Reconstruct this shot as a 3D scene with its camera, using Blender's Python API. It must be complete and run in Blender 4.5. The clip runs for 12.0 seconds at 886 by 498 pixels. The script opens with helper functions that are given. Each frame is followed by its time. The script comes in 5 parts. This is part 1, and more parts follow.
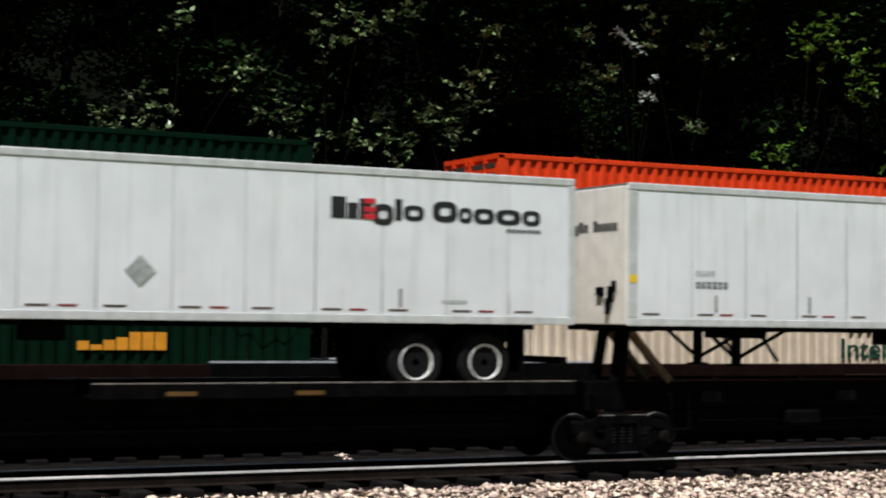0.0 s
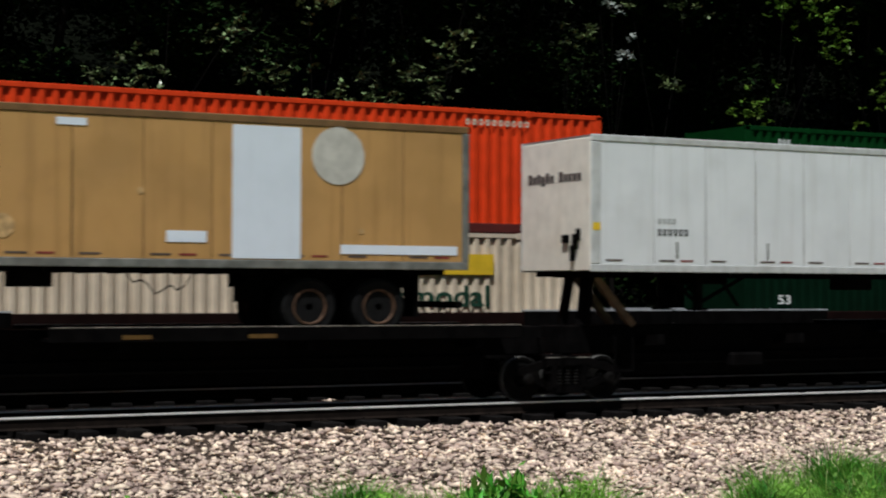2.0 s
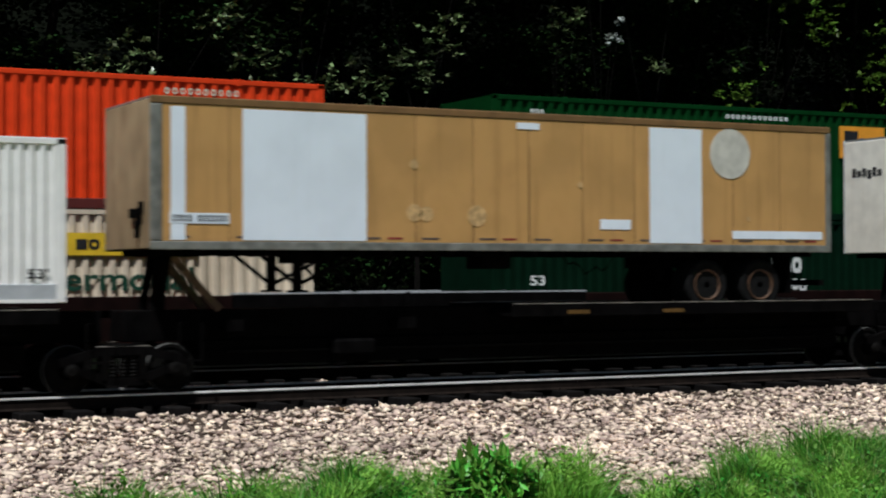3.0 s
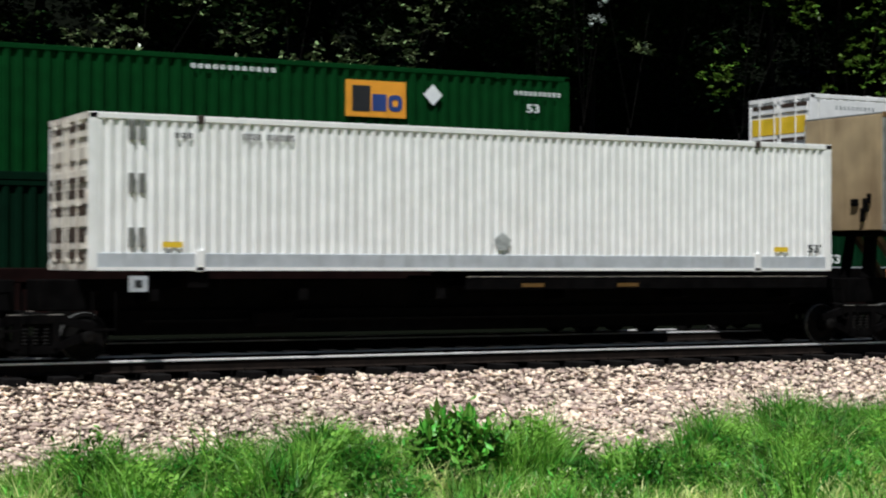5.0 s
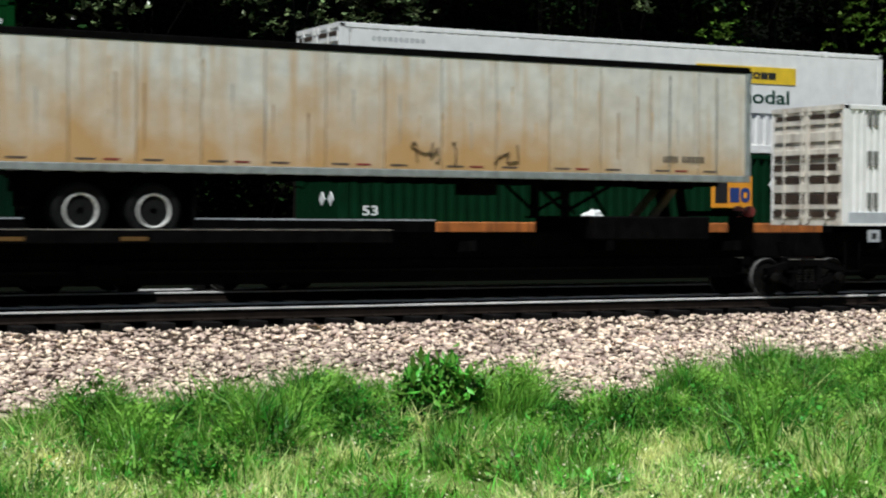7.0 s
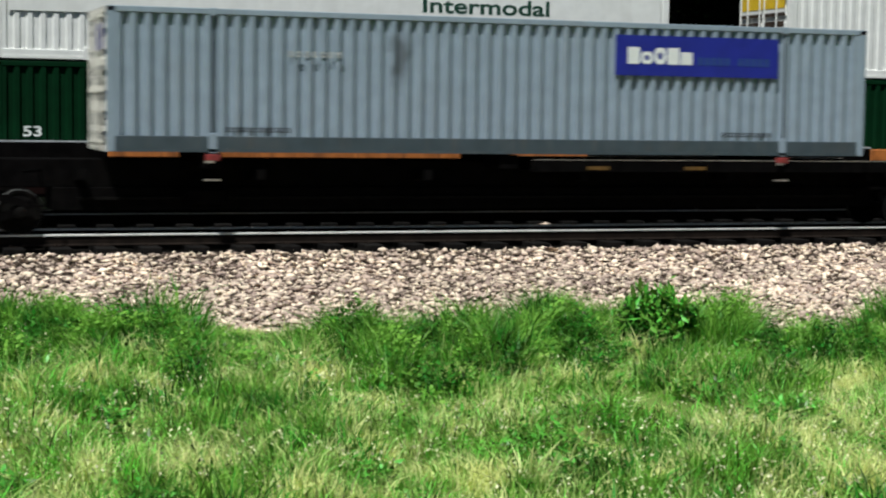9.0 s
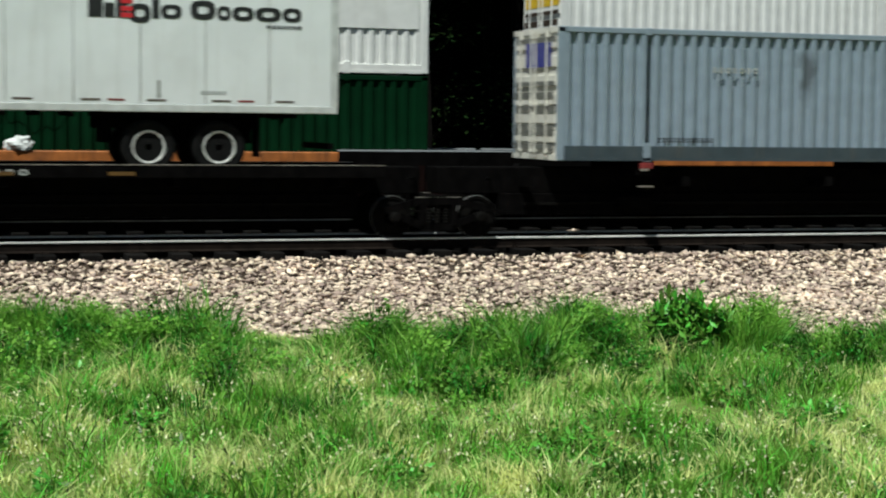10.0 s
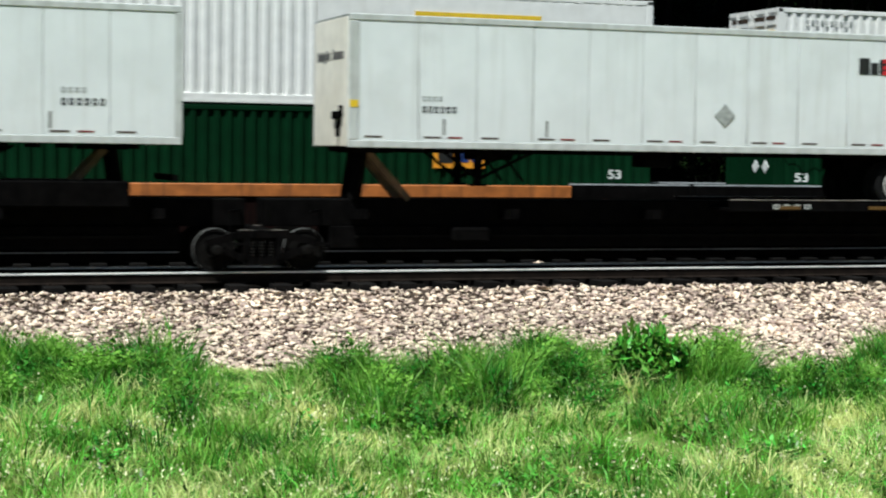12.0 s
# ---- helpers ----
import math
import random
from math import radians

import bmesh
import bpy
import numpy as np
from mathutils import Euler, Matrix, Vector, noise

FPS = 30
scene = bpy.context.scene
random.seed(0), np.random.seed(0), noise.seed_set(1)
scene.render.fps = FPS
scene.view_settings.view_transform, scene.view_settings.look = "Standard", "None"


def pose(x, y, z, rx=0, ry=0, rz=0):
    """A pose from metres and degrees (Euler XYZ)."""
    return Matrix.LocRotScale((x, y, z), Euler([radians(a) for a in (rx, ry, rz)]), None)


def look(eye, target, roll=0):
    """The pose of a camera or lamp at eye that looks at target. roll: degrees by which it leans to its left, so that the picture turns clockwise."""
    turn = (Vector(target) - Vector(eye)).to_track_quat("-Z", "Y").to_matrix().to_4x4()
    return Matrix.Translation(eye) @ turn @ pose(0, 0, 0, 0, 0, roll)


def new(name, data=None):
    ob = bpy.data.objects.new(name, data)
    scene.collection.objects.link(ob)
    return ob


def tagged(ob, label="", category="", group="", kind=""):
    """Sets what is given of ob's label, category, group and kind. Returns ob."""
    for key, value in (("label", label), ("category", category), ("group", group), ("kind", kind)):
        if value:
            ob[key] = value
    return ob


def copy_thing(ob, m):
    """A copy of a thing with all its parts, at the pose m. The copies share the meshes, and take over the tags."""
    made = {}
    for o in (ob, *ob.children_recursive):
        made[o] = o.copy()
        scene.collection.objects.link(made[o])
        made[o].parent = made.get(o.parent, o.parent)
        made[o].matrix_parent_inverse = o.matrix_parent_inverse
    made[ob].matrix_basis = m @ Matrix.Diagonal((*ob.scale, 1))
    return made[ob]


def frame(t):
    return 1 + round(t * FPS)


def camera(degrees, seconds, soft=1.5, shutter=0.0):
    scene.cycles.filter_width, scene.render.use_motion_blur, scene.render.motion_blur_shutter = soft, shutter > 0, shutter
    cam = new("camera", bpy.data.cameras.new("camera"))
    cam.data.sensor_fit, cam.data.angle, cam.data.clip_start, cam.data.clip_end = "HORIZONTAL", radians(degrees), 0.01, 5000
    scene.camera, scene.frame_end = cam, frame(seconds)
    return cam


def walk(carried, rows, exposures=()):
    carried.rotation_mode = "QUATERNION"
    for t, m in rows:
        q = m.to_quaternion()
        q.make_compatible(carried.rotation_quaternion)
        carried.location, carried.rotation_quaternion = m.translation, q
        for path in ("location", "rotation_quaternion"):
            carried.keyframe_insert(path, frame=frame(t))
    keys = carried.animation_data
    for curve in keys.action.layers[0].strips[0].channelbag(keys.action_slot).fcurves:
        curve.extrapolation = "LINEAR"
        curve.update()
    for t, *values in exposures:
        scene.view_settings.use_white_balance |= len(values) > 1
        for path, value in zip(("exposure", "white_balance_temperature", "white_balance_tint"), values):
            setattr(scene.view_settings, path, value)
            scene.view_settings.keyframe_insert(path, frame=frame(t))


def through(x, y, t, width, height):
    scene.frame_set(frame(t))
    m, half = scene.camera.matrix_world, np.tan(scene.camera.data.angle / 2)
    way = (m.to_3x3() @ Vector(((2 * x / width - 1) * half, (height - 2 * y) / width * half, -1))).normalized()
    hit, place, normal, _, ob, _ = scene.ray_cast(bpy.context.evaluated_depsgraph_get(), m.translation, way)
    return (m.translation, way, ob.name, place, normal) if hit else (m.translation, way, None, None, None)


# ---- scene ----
# seconds, eye x y z, yaw, pitch, lean
PATH = [
    (0.0, 0.823, -26.919, 2.461, -27.462, 2.470, 0.680),
    (0.5, 0.561, -27.066, 2.271, -27.794, 2.357, 0.412),
    (1.0, 0.527, -27.750, 2.292, -27.559, 1.774, 0.541),
    (1.5, 0.465, -27.981, 2.164, -27.622, 1.495, 0.516),
    (2.0, 0.405, -28.228, 2.091, -27.697, 1.360, 0.214),
    (2.5, 0.401, -28.399, 1.987, -27.697, 1.181, -0.005),
    (3.0, 0.324, -28.677, 1.964, -27.818, 0.931, -0.212),
    (5.0, 0.329, -29.312, 1.718, -28.020, 0.451, 0.181),
    (5.5, 0.322, -29.441, 1.682, -27.978, 0.241, 0.323),
    (6.0, 0.324, -29.643, 1.670, -27.932, -0.165, 0.324),
    (6.5, 0.306, -29.784, 1.597, -27.953, -0.423, 0.208),
    (8.5, -0.422, -33.010, 2.493, -21.575, -4.248, 1.079),
    (9.0, -0.595, -32.980, 2.369, -19.035, -4.596, 0.827),
    (9.5, -0.680, -32.955, 2.342, -18.270, -4.578, 0.826),
    (10.0, -0.661, -33.066, 2.350, -18.132, -4.351, 0.675),
    (10.5, -0.622, -33.130, 2.371, -18.392, -3.910, 0.773),
    (11.0, -0.622, -33.109, 2.380, -18.724, -3.632, 0.864),
    (11.5, -0.607, -33.117, 2.391, -18.998, -3.434, 0.853),
    (12.0, -0.604, -33.067, 2.418, -19.229, -3.352, 0.844),
]


def gaze(x, y, z, yaw, pitch, lean):
    a, b = radians(yaw), radians(pitch)
    way = Vector((-math.sin(a) * math.cos(b), math.cos(a) * math.cos(b), math.sin(b)))
    return look((x, y, z), Vector((x, y, z)) + way * 10, lean)


cam = camera(29.258, 12.0, soft=2.05, shutter=0.3)
walk(cam, [(t, gaze(*row)) for t, *row in PATH],
     exposures=[(0.0, 0.15, 6050, 12), (0.9, 0.0, 6050, 12), (1.6, -0.34, 6100, 11), (2.6, -0.28, 5850, 8), (5.0, 0.05, 5900, 8), (6.7, 0.05, 5900, 7),
                (8.4, 0.55, 5950, 4), (9.1, -0.06, 6050, 3), (9.7, -0.46, 6150, -3), (10.1, 0.1, 6000, -1), (10.4, 0.2, 5950, 0), (12.0, 0.28, 5880, 1)])

# metres travelled by the near train (to the right) and by the far train (to the left)
NEAR = [
    (0.0, 0.000), (0.5, 4.370), (1.0, 8.680), (1.5, 12.879), (2.0, 17.059), (2.5, 21.384), (3.0, 25.863),
    (5.0, 42.670), (5.5, 46.589), (6.0, 50.803), (6.5, 55.041), (8.5, 73.070), (9.0, 77.222), (9.5, 81.308),
    (10.0, 85.615), (10.5, 89.949), (11.0, 94.106), (11.5, 98.307), (12.0, 102.679),
]
FAR = [
    (0.0, -0.000), (0.5, 3.043), (1.0, 6.164), (1.5, 9.441), (2.0, 12.867), (2.5, 16.326), (3.0, 19.703),
    (5.0, 33.215), (5.5, 36.593), (6.0, 39.979), (6.5, 43.331), (8.5, 57.002), (9.0, 60.448), (9.5, 63.913),
    (10.0, 67.386), (10.5, 70.858), (11.0, 74.330), (11.5, 77.801), (12.0, 81.271),
]
FAR_Y = 6.38

# ---- light ----
SUN = Vector((-0.31, -0.35, 0.89)).normalized()
world = bpy.data.worlds.new("sky")
scene.world = world
world.use_nodes = True
wn = world.node_tree
sky = wn.nodes.new("ShaderNodeTexSky")
sky.sky_type, sky.sun_disc = "NISHITA", False
sky.sun_elevation = math.asin(SUN.z)
sky.sun_rotation = math.atan2(SUN.x, SUN.y)
wn.links.new(sky.outputs[0], wn.nodes["Background"].inputs[0])
wn.nodes["Background"].inputs[1].default_value = 0.032
sun = new("sun", bpy.data.lights.new("sun", "SUN"))
sun.data.energy, sun.data.angle, sun.data.color = 5.0, radians(0.5), (1.0, 0.96, 0.9)
sun.matrix_world = look(SUN * 80, (0, 0, 0))


# ---- materials ----
def mat(name, base, rough=0.6, metal=0.0, vary=0.15, scale=3.0, streak=0.0, dirt=(0.12, 0.1, 0.08),
        bump=0.1, fine=60.0, spec=0.5, island=0.0, each=0.0, low=0.0, low_z=2.5):
    m = bpy.data.materials.new(name)
    m.use_nodes = True
    nt = m.node_tree
    bsdf = nt.nodes["Principled BSDF"]
    bsdf.inputs["Roughness"].default_value = rough
    bsdf.inputs["Metallic"].default_value = metal
    bsdf.inputs["Specular IOR Level"].default_value = spec
    tc = nt.nodes.new("ShaderNodeTexCoord")
    info = nt.nodes.new("ShaderNodeObjectInfo")
    own = nt.nodes.new("ShaderNodeVectorMath")
    own.operation = "MULTIPLY_ADD"
    own.inputs[1].default_value = (61.0, 23.0, 0.0)
    nt.links.new(info.outputs["Random"], own.inputs[0])
    nt.links.new(tc.outputs["Object"], own.inputs[2])

    def noise_of(sc, detail=4, squash=None):
        n = nt.nodes.new("ShaderNodeTexNoise")
        n.inputs["Scale"].default_value, n.inputs["Detail"].default_value = sc, detail
        src = own.outputs[0]
        if squash:
            mp = nt.nodes.new("ShaderNodeMapping")
            mp.inputs["Scale"].default_value = squash
            nt.links.new(src, mp.inputs[0])
            src = mp.outputs[0]
        nt.links.new(src, n.inputs["Vector"])
        return n.outputs[0]

    def ramp(src, a, b, lo=0.0, hi=1.0):
        r = nt.nodes.new("ShaderNodeMapRange")
        r.inputs[1].default_value, r.inputs[2].default_value = a, b
        r.inputs[3].default_value, r.inputs[4].default_value = lo, hi
        nt.links.new(src, r.inputs[0])
        return r.outputs[0]

    def mix(fac, a, b, mode="MIX"):
        x = nt.nodes.new("ShaderNodeMix")
        x.data_type, x.blend_type = "RGBA", mode
        for sock, val in ((0, fac), (6, a), (7, b)):
            if isinstance(val, (float, int)):
                x.inputs[sock].default_value = val
            elif isinstance(val, tuple):
                x.inputs[sock].default_value = (*val[:3], 1)
            else:
                nt.links.new(val, x.inputs[sock])
        return x.outputs[2]

    dark = tuple(c * (1 - vary) for c in base)
    light = tuple(min(1, c * (1 + vary * 0.6)) for c in base)
    col = mix(ramp(noise_of(scale), 0.35, 0.65), dark, light)
    if streak:
        col = mix(ramp(noise_of(1.0, 5, (6, 6, 0.35)), 0.52, 0.78, 0, streak), col, dirt)
        col = mix(ramp(noise_of(0.9, 6), 0.56, 0.74, 0, streak * 0.7), col, dirt)
    if low:
        sep = nt.nodes.new("ShaderNodeSeparateXYZ")
        nt.links.new(tc.outputs["Object"], sep.inputs[0])
        add = nt.nodes.new("ShaderNodeMath")
        add.operation = "ADD"
        nt.links.new(sep.outputs[2], add.inputs[0])
        nt.links.new(ramp(noise_of(0.8, 5), 0.3, 0.7, -0.7, 0.7), add.inputs[1])
        col = mix(ramp(add.outputs[0], low_z + 1.7, low_z, 0, low), col, dirt)
    if island or each:
        if island:
            g = nt.nodes.new("ShaderNodeNewGeometry")
            src = g.outputs["Random Per Island"]
        else:
            g = nt.nodes.new("ShaderNodeObjectInfo")
            src = g.outputs["Random"]
        amt = island or each
        hsv = nt.nodes.new("ShaderNodeHueSaturation")
        nt.links.new(ramp(src, 0, 1, 1 - amt, 1 + amt), hsv.inputs["Value"])
        nt.links.new(ramp(src, 0, 1, 0.5 - amt * 0.05, 0.5 + amt * 0.03), hsv.inputs["Hue"])
        nt.links.new(col, hsv.inputs["Color"])
        col = hsv.outputs[0]
    nt.links.new(col, bsdf.inputs["Base Color"])
    rr = ramp(noise_of(scale * 4), 0.3, 0.7, max(0.05, rough - 0.1), min(1, rough + 0.12))
    nt.links.new(rr, bsdf.inputs["Roughness"])
    if bump:
        b = nt.nodes.new("ShaderNodeBump")
        b.inputs["Strength"].default_value, b.inputs["Distance"].default_value = bump, 0.02
        nt.links.new(noise_of(fine), b.inputs["Height"])
        nt.links.new(b.outputs[0], bsdf.inputs["Normal"])
    return m


def leaf_mat(name, base, island=0.5, rough=0.45, through=0.25, spec=0.5, patch=None, patch_scale=0.5):
    m = mat(name, base, rough, vary=0.3, scale=1.2, island=island, bump=0, spec=spec)
    nt = m.node_tree
    bsdf, out = nt.nodes["Principled BSDF"], nt.nodes["Material Output"]
    src = bsdf.inputs["Base Color"].links[0].from_socket
    if patch:
        n = nt.nodes.new("ShaderNodeTexNoise")
        n.inputs["Scale"].default_value = patch_scale
        tc = nt.nodes.new("ShaderNodeTexCoord")
        nt.links.new(tc.outputs["Object"], n.inputs["Vector"])
        r = nt.nodes.new("ShaderNodeMapRange")
        r.inputs[1].default_value, r.inputs[2].default_value = 0.45, 0.62
        nt.links.new(n.outputs[0], r.inputs[0])
        x = nt.nodes.new("ShaderNodeMix")
        x.data_type = "RGBA"
        nt.links.new(r.outputs[0], x.inputs[0])
        nt.links.new(src, x.inputs[6])
        x.inputs[7].default_value = (*patch, 1)
        src = x.outputs[2]
        nt.links.new(src, bsdf.inputs["Base Color"])
    tr = nt.nodes.new("ShaderNodeBsdfTranslucent")
    nt.links.new(src, tr.inputs[0])
    ms = nt.nodes.new("ShaderNodeMixShader")
    ms.inputs[0].default_value = through
    nt.links.new(bsdf.outputs[0], ms.inputs[1])
    nt.links.new(tr.outputs[0], ms.inputs[2])
    nt.links.new(ms.outputs[0], out.inputs[0])
    return m


M = dict(
    white=mat("white_trailer_paint", (0.78, 0.80, 0.81), 0.42, vary=0.05, scale=1.2, streak=0.36, dirt=(0.52, 0.51, 0.48), low=0.12),
    seam=mat("panel_joint_metal", (0.50, 0.50, 0.49), 0.5, 0.1),
    stained=mat("grey_road_grime", (0.34, 0.33, 0.31), 0.6, vary=0.3, scale=5),
    alu_pale=mat("pale_weathered_aluminium", (0.62, 0.63, 0.62), 0.45, 0.15, vary=0.12, scale=4, streak=0.45, dirt=(0.36, 0.34, 0.30)),
    cream=mat("cream_front_paint", (0.90, 0.85, 0.74), 0.5, vary=0.08, streak=0.25, dirt=(0.48, 0.38, 0.26), low=0.15),
    alu=mat("dull_aluminium", (0.42, 0.44, 0.44), 0.45, 0.6, vary=0.2, scale=5, streak=0.3),
    alu_dark=mat("dirty_aluminium", (0.22, 0.22, 0.2), 0.55, 0.4, vary=0.3, scale=5, streak=0.4),
    tan=mat("tan_trailer_paint", (0.50, 0.28, 0.095), 0.45, vary=0.14, scale=0.9, streak=0.5, dirt=(0.28, 0.145, 0.045)),
    bluewhite=mat("pale_blue_white_panel", (0.76, 0.82, 0.90), 0.45, vary=0.04, scale=1.2, streak=0.08, dirt=(0.5, 0.5, 0.5)),
    tan_seam=mat("shadowed_tan_seam", (0.17, 0.09, 0.03), 0.6, vary=0.2),
    dusty_tan=mat("road_dusty_tan_front", (0.40, 0.30, 0.17), 0.6, vary=0.2, scale=1.5, streak=0.6, dirt=(0.16, 0.10, 0.05), low=0.5),
    tan_dirt=mat("brown_road_grime", (0.26, 0.135, 0.045), 0.6, vary=0.3, scale=5),
    scuff=mat("rubbed_tan_paint", (0.55, 0.35, 0.15), 0.6, vary=0.3, scale=9),
    rust_rim=mat("rust_brown_rim", (0.09, 0.045, 0.022), 0.6, 0.2, vary=0.3, scale=9),
    dustgrey=mat("faded_round_mark", (0.55, 0.53, 0.47), 0.6, vary=0.15, scale=4),
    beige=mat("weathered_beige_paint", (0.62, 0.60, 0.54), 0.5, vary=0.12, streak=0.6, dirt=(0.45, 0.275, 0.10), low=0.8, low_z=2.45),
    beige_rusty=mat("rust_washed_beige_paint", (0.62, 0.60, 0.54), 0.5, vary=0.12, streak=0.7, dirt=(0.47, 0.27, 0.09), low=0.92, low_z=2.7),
    cont_white=mat("white_container_paint", (0.80, 0.79, 0.76), 0.5, vary=0.06, streak=0.12, dirt=(0.45, 0.4, 0.33)),
    cont_grey=mat("grey_container_paint", (0.245, 0.30, 0.36), 0.5, vary=0.08, streak=0.2, dirt=(0.25, 0.25, 0.25)),
    band=mat("grey_sill_paint", (0.42, 0.44, 0.46), 0.5, vary=0.12, streak=0.3),
    band_dark=mat("slate_sill_paint", (0.045, 0.062, 0.075), 0.5, vary=0.15, streak=0.3),
    rust_white=mat("rusty_white_door_paint", (0.72, 0.67, 0.58), 0.6, vary=0.2, scale=2, streak=0.7, dirt=(0.20, 0.09, 0.03)),
    buff_white=mat("worn_cream_door_paint", (0.74, 0.71, 0.64), 0.55, vary=0.15, scale=2, streak=0.4, dirt=(0.28, 0.22, 0.15)),
    rust_orange=mat("rust_streaked_orange_door", (0.62, 0.42, 0.22), 0.6, vary=0.25, scale=2, streak=0.8, dirt=(0.42, 0.18, 0.05)),
    rust_dark=mat("rust_and_recess_shade", (0.04, 0.022, 0.012), 0.75, vary=0.4, scale=4),
    red=mat("red_container_paint", (0.72, 0.052, 0.007), 0.55, vary=0.12, streak=0.25, dirt=(0.42, 0.03, 0.008), spec=0.15),
    maroon=mat("dark_red_sill", (0.10, 0.012, 0.008), 0.6),
    buff=mat("buff_container_paint", (0.66, 0.56, 0.42), 0.55, vary=0.08, streak=0.3, dirt=(0.35, 0.24, 0.13)),
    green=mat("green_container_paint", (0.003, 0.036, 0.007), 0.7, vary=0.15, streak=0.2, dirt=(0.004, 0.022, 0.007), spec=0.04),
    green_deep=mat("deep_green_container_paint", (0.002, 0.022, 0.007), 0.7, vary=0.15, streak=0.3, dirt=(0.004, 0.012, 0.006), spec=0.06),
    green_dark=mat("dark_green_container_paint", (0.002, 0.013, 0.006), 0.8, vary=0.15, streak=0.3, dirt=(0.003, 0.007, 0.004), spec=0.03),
    orange=mat("orange_car_paint", (0.42, 0.135, 0.028), 0.55, vary=0.3, streak=0.85, dirt=(0.09, 0.035, 0.014)),
    brown=mat("oxide_brown_and_shade_paint", (0.009, 0.0035, 0.003), 0.85, vary=0.3, streak=0.3, dirt=(0.012, 0.008, 0.006), spec=0.05),
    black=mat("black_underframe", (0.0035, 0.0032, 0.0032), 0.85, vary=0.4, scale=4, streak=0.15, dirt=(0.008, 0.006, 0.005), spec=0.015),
    strut=mat("rusty_brown_strut", (0.13, 0.075, 0.04), 0.75, vary=0.35, scale=6),
    deck=mat("worn_steel_and_glint", (0.34, 0.30, 0.26), 0.5, 0.5, vary=0.4, scale=4),
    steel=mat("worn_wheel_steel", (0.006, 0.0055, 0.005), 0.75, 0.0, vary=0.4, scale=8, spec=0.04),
    tread=mat("bright_wheel_tread", (0.22, 0.215, 0.205), 0.4, 0.6, vary=0.2),
    tyre=mat("black_tyre_rubber", (0.007, 0.007, 0.007), 0.9, vary=0.3, scale=9, spec=0.1),
    disc=mat("shade_dark_disc", (0.025, 0.023, 0.021), 0.6, 0.2, vary=0.4, scale=6),
    rim=mat("white_painted_rim", (0.72, 0.71, 0.68), 0.45, 0.2, vary=0.2, scale=9, streak=0.25),
    ink=mat("black_lettering", (0.015, 0.015, 0.016), 0.5, vary=0.2),
    dark_green_ink=mat("dark_green_lettering", (0.008, 0.05, 0.028), 0.5, vary=0.2),
    crown_red=mat("red_emblem", (0.55, 0.02, 0.03), 0.5, vary=0.1),
    white_ink=mat("white_lettering", (0.75, 0.76, 0.74), 0.5, vary=0.06),
    grey_ink=mat("grey_placard", (0.42, 0.43, 0.42), 0.45, 0.2, vary=0.25, scale=12),
    yellow=mat("yellow_label", (0.75, 0.50, 0.02), 0.5, vary=0.1),
    dim_amber=mat("dirty_yellow_reflector", (0.11, 0.055, 0.009), 0.5, vary=0.2),
    amber=mat("orange_label", (0.80, 0.33, 0.02), 0.5, vary=0.1),
    blue=mat("blue_label", (0.012, 0.018, 0.24), 0.45, vary=0.1),
    royal=mat("royal_blue_mark", (0.02, 0.05, 0.20), 0.5, vary=0.1),
    reflector=mat("dull_red_reflector", (0.22, 0.03, 0.03), 0.4, vary=0.3, scale=8),
    reflector_dark=mat("dark_reflector", (0.10, 0.07, 0.06), 0.4, vary=0.3, scale=8),
    rail=mat("polished_rail_head", (0.80, 0.78, 0.75), 0.45, 0.3, vary=0.12, scale=2),
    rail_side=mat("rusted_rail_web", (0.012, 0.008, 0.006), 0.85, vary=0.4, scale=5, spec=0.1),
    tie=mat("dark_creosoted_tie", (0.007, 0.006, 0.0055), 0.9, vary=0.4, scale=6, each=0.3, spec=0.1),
    stone=mat("pale_limestone_ballast", (0.72, 0.57, 0.445), 0.9, vary=0.24, scale=0.6, island=0.5, bump=0.3, fine=40, spec=0.2),
    # near-black bark: the shade of the wood is put into its colour
    bark=mat("shaded_bark", (0.006, 0.005, 0.004), 0.9, vary=0.4, scale=8, bump=0.6, fine=20, spec=0.1),
    straw=leaf_mat("pale_seed_head", (0.84, 0.80, 0.50), 0.35, 0.6, 0.3, 0.3),
    # shade is put into the forest leaf; the edge leaf is its lit copy
    leaf=leaf_mat("shaded_forest_leaf", (0.009, 0.019, 0.005), 0.9, 0.7, 0.03, 0.02),
    leaf_lit=leaf_mat("lit_edge_leaf", (0.125, 0.17, 0.065), 0.85, 0.38, 0.08, 0.7),
    # glare among the boughs, painted as almost white leaves
    leaf_glare=leaf_mat("glare_pale_leaf", (0.42, 0.46, 0.42), 0.5, 0.22, 0.1, 0.9),
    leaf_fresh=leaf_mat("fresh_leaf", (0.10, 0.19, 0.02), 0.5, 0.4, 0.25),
    grass=leaf_mat("meadow_grass", (0.20, 0.47, 0.055), 0.85, 0.5, 0.42, 0.35, patch=(0.88, 0.90, 0.38), patch_scale=1.5),
    weeds=leaf_mat("tall_green_weeds", (0.065, 0.22, 0.02), 0.85, 0.5, 0.38, 0.35, patch=(0.27, 0.52, 0.07), patch_scale=1.4),
    dock=leaf_mat("broad_weed_leaf", (0.115, 0.31, 0.035), 0.8, 0.4, 0.25, 0.45),
)


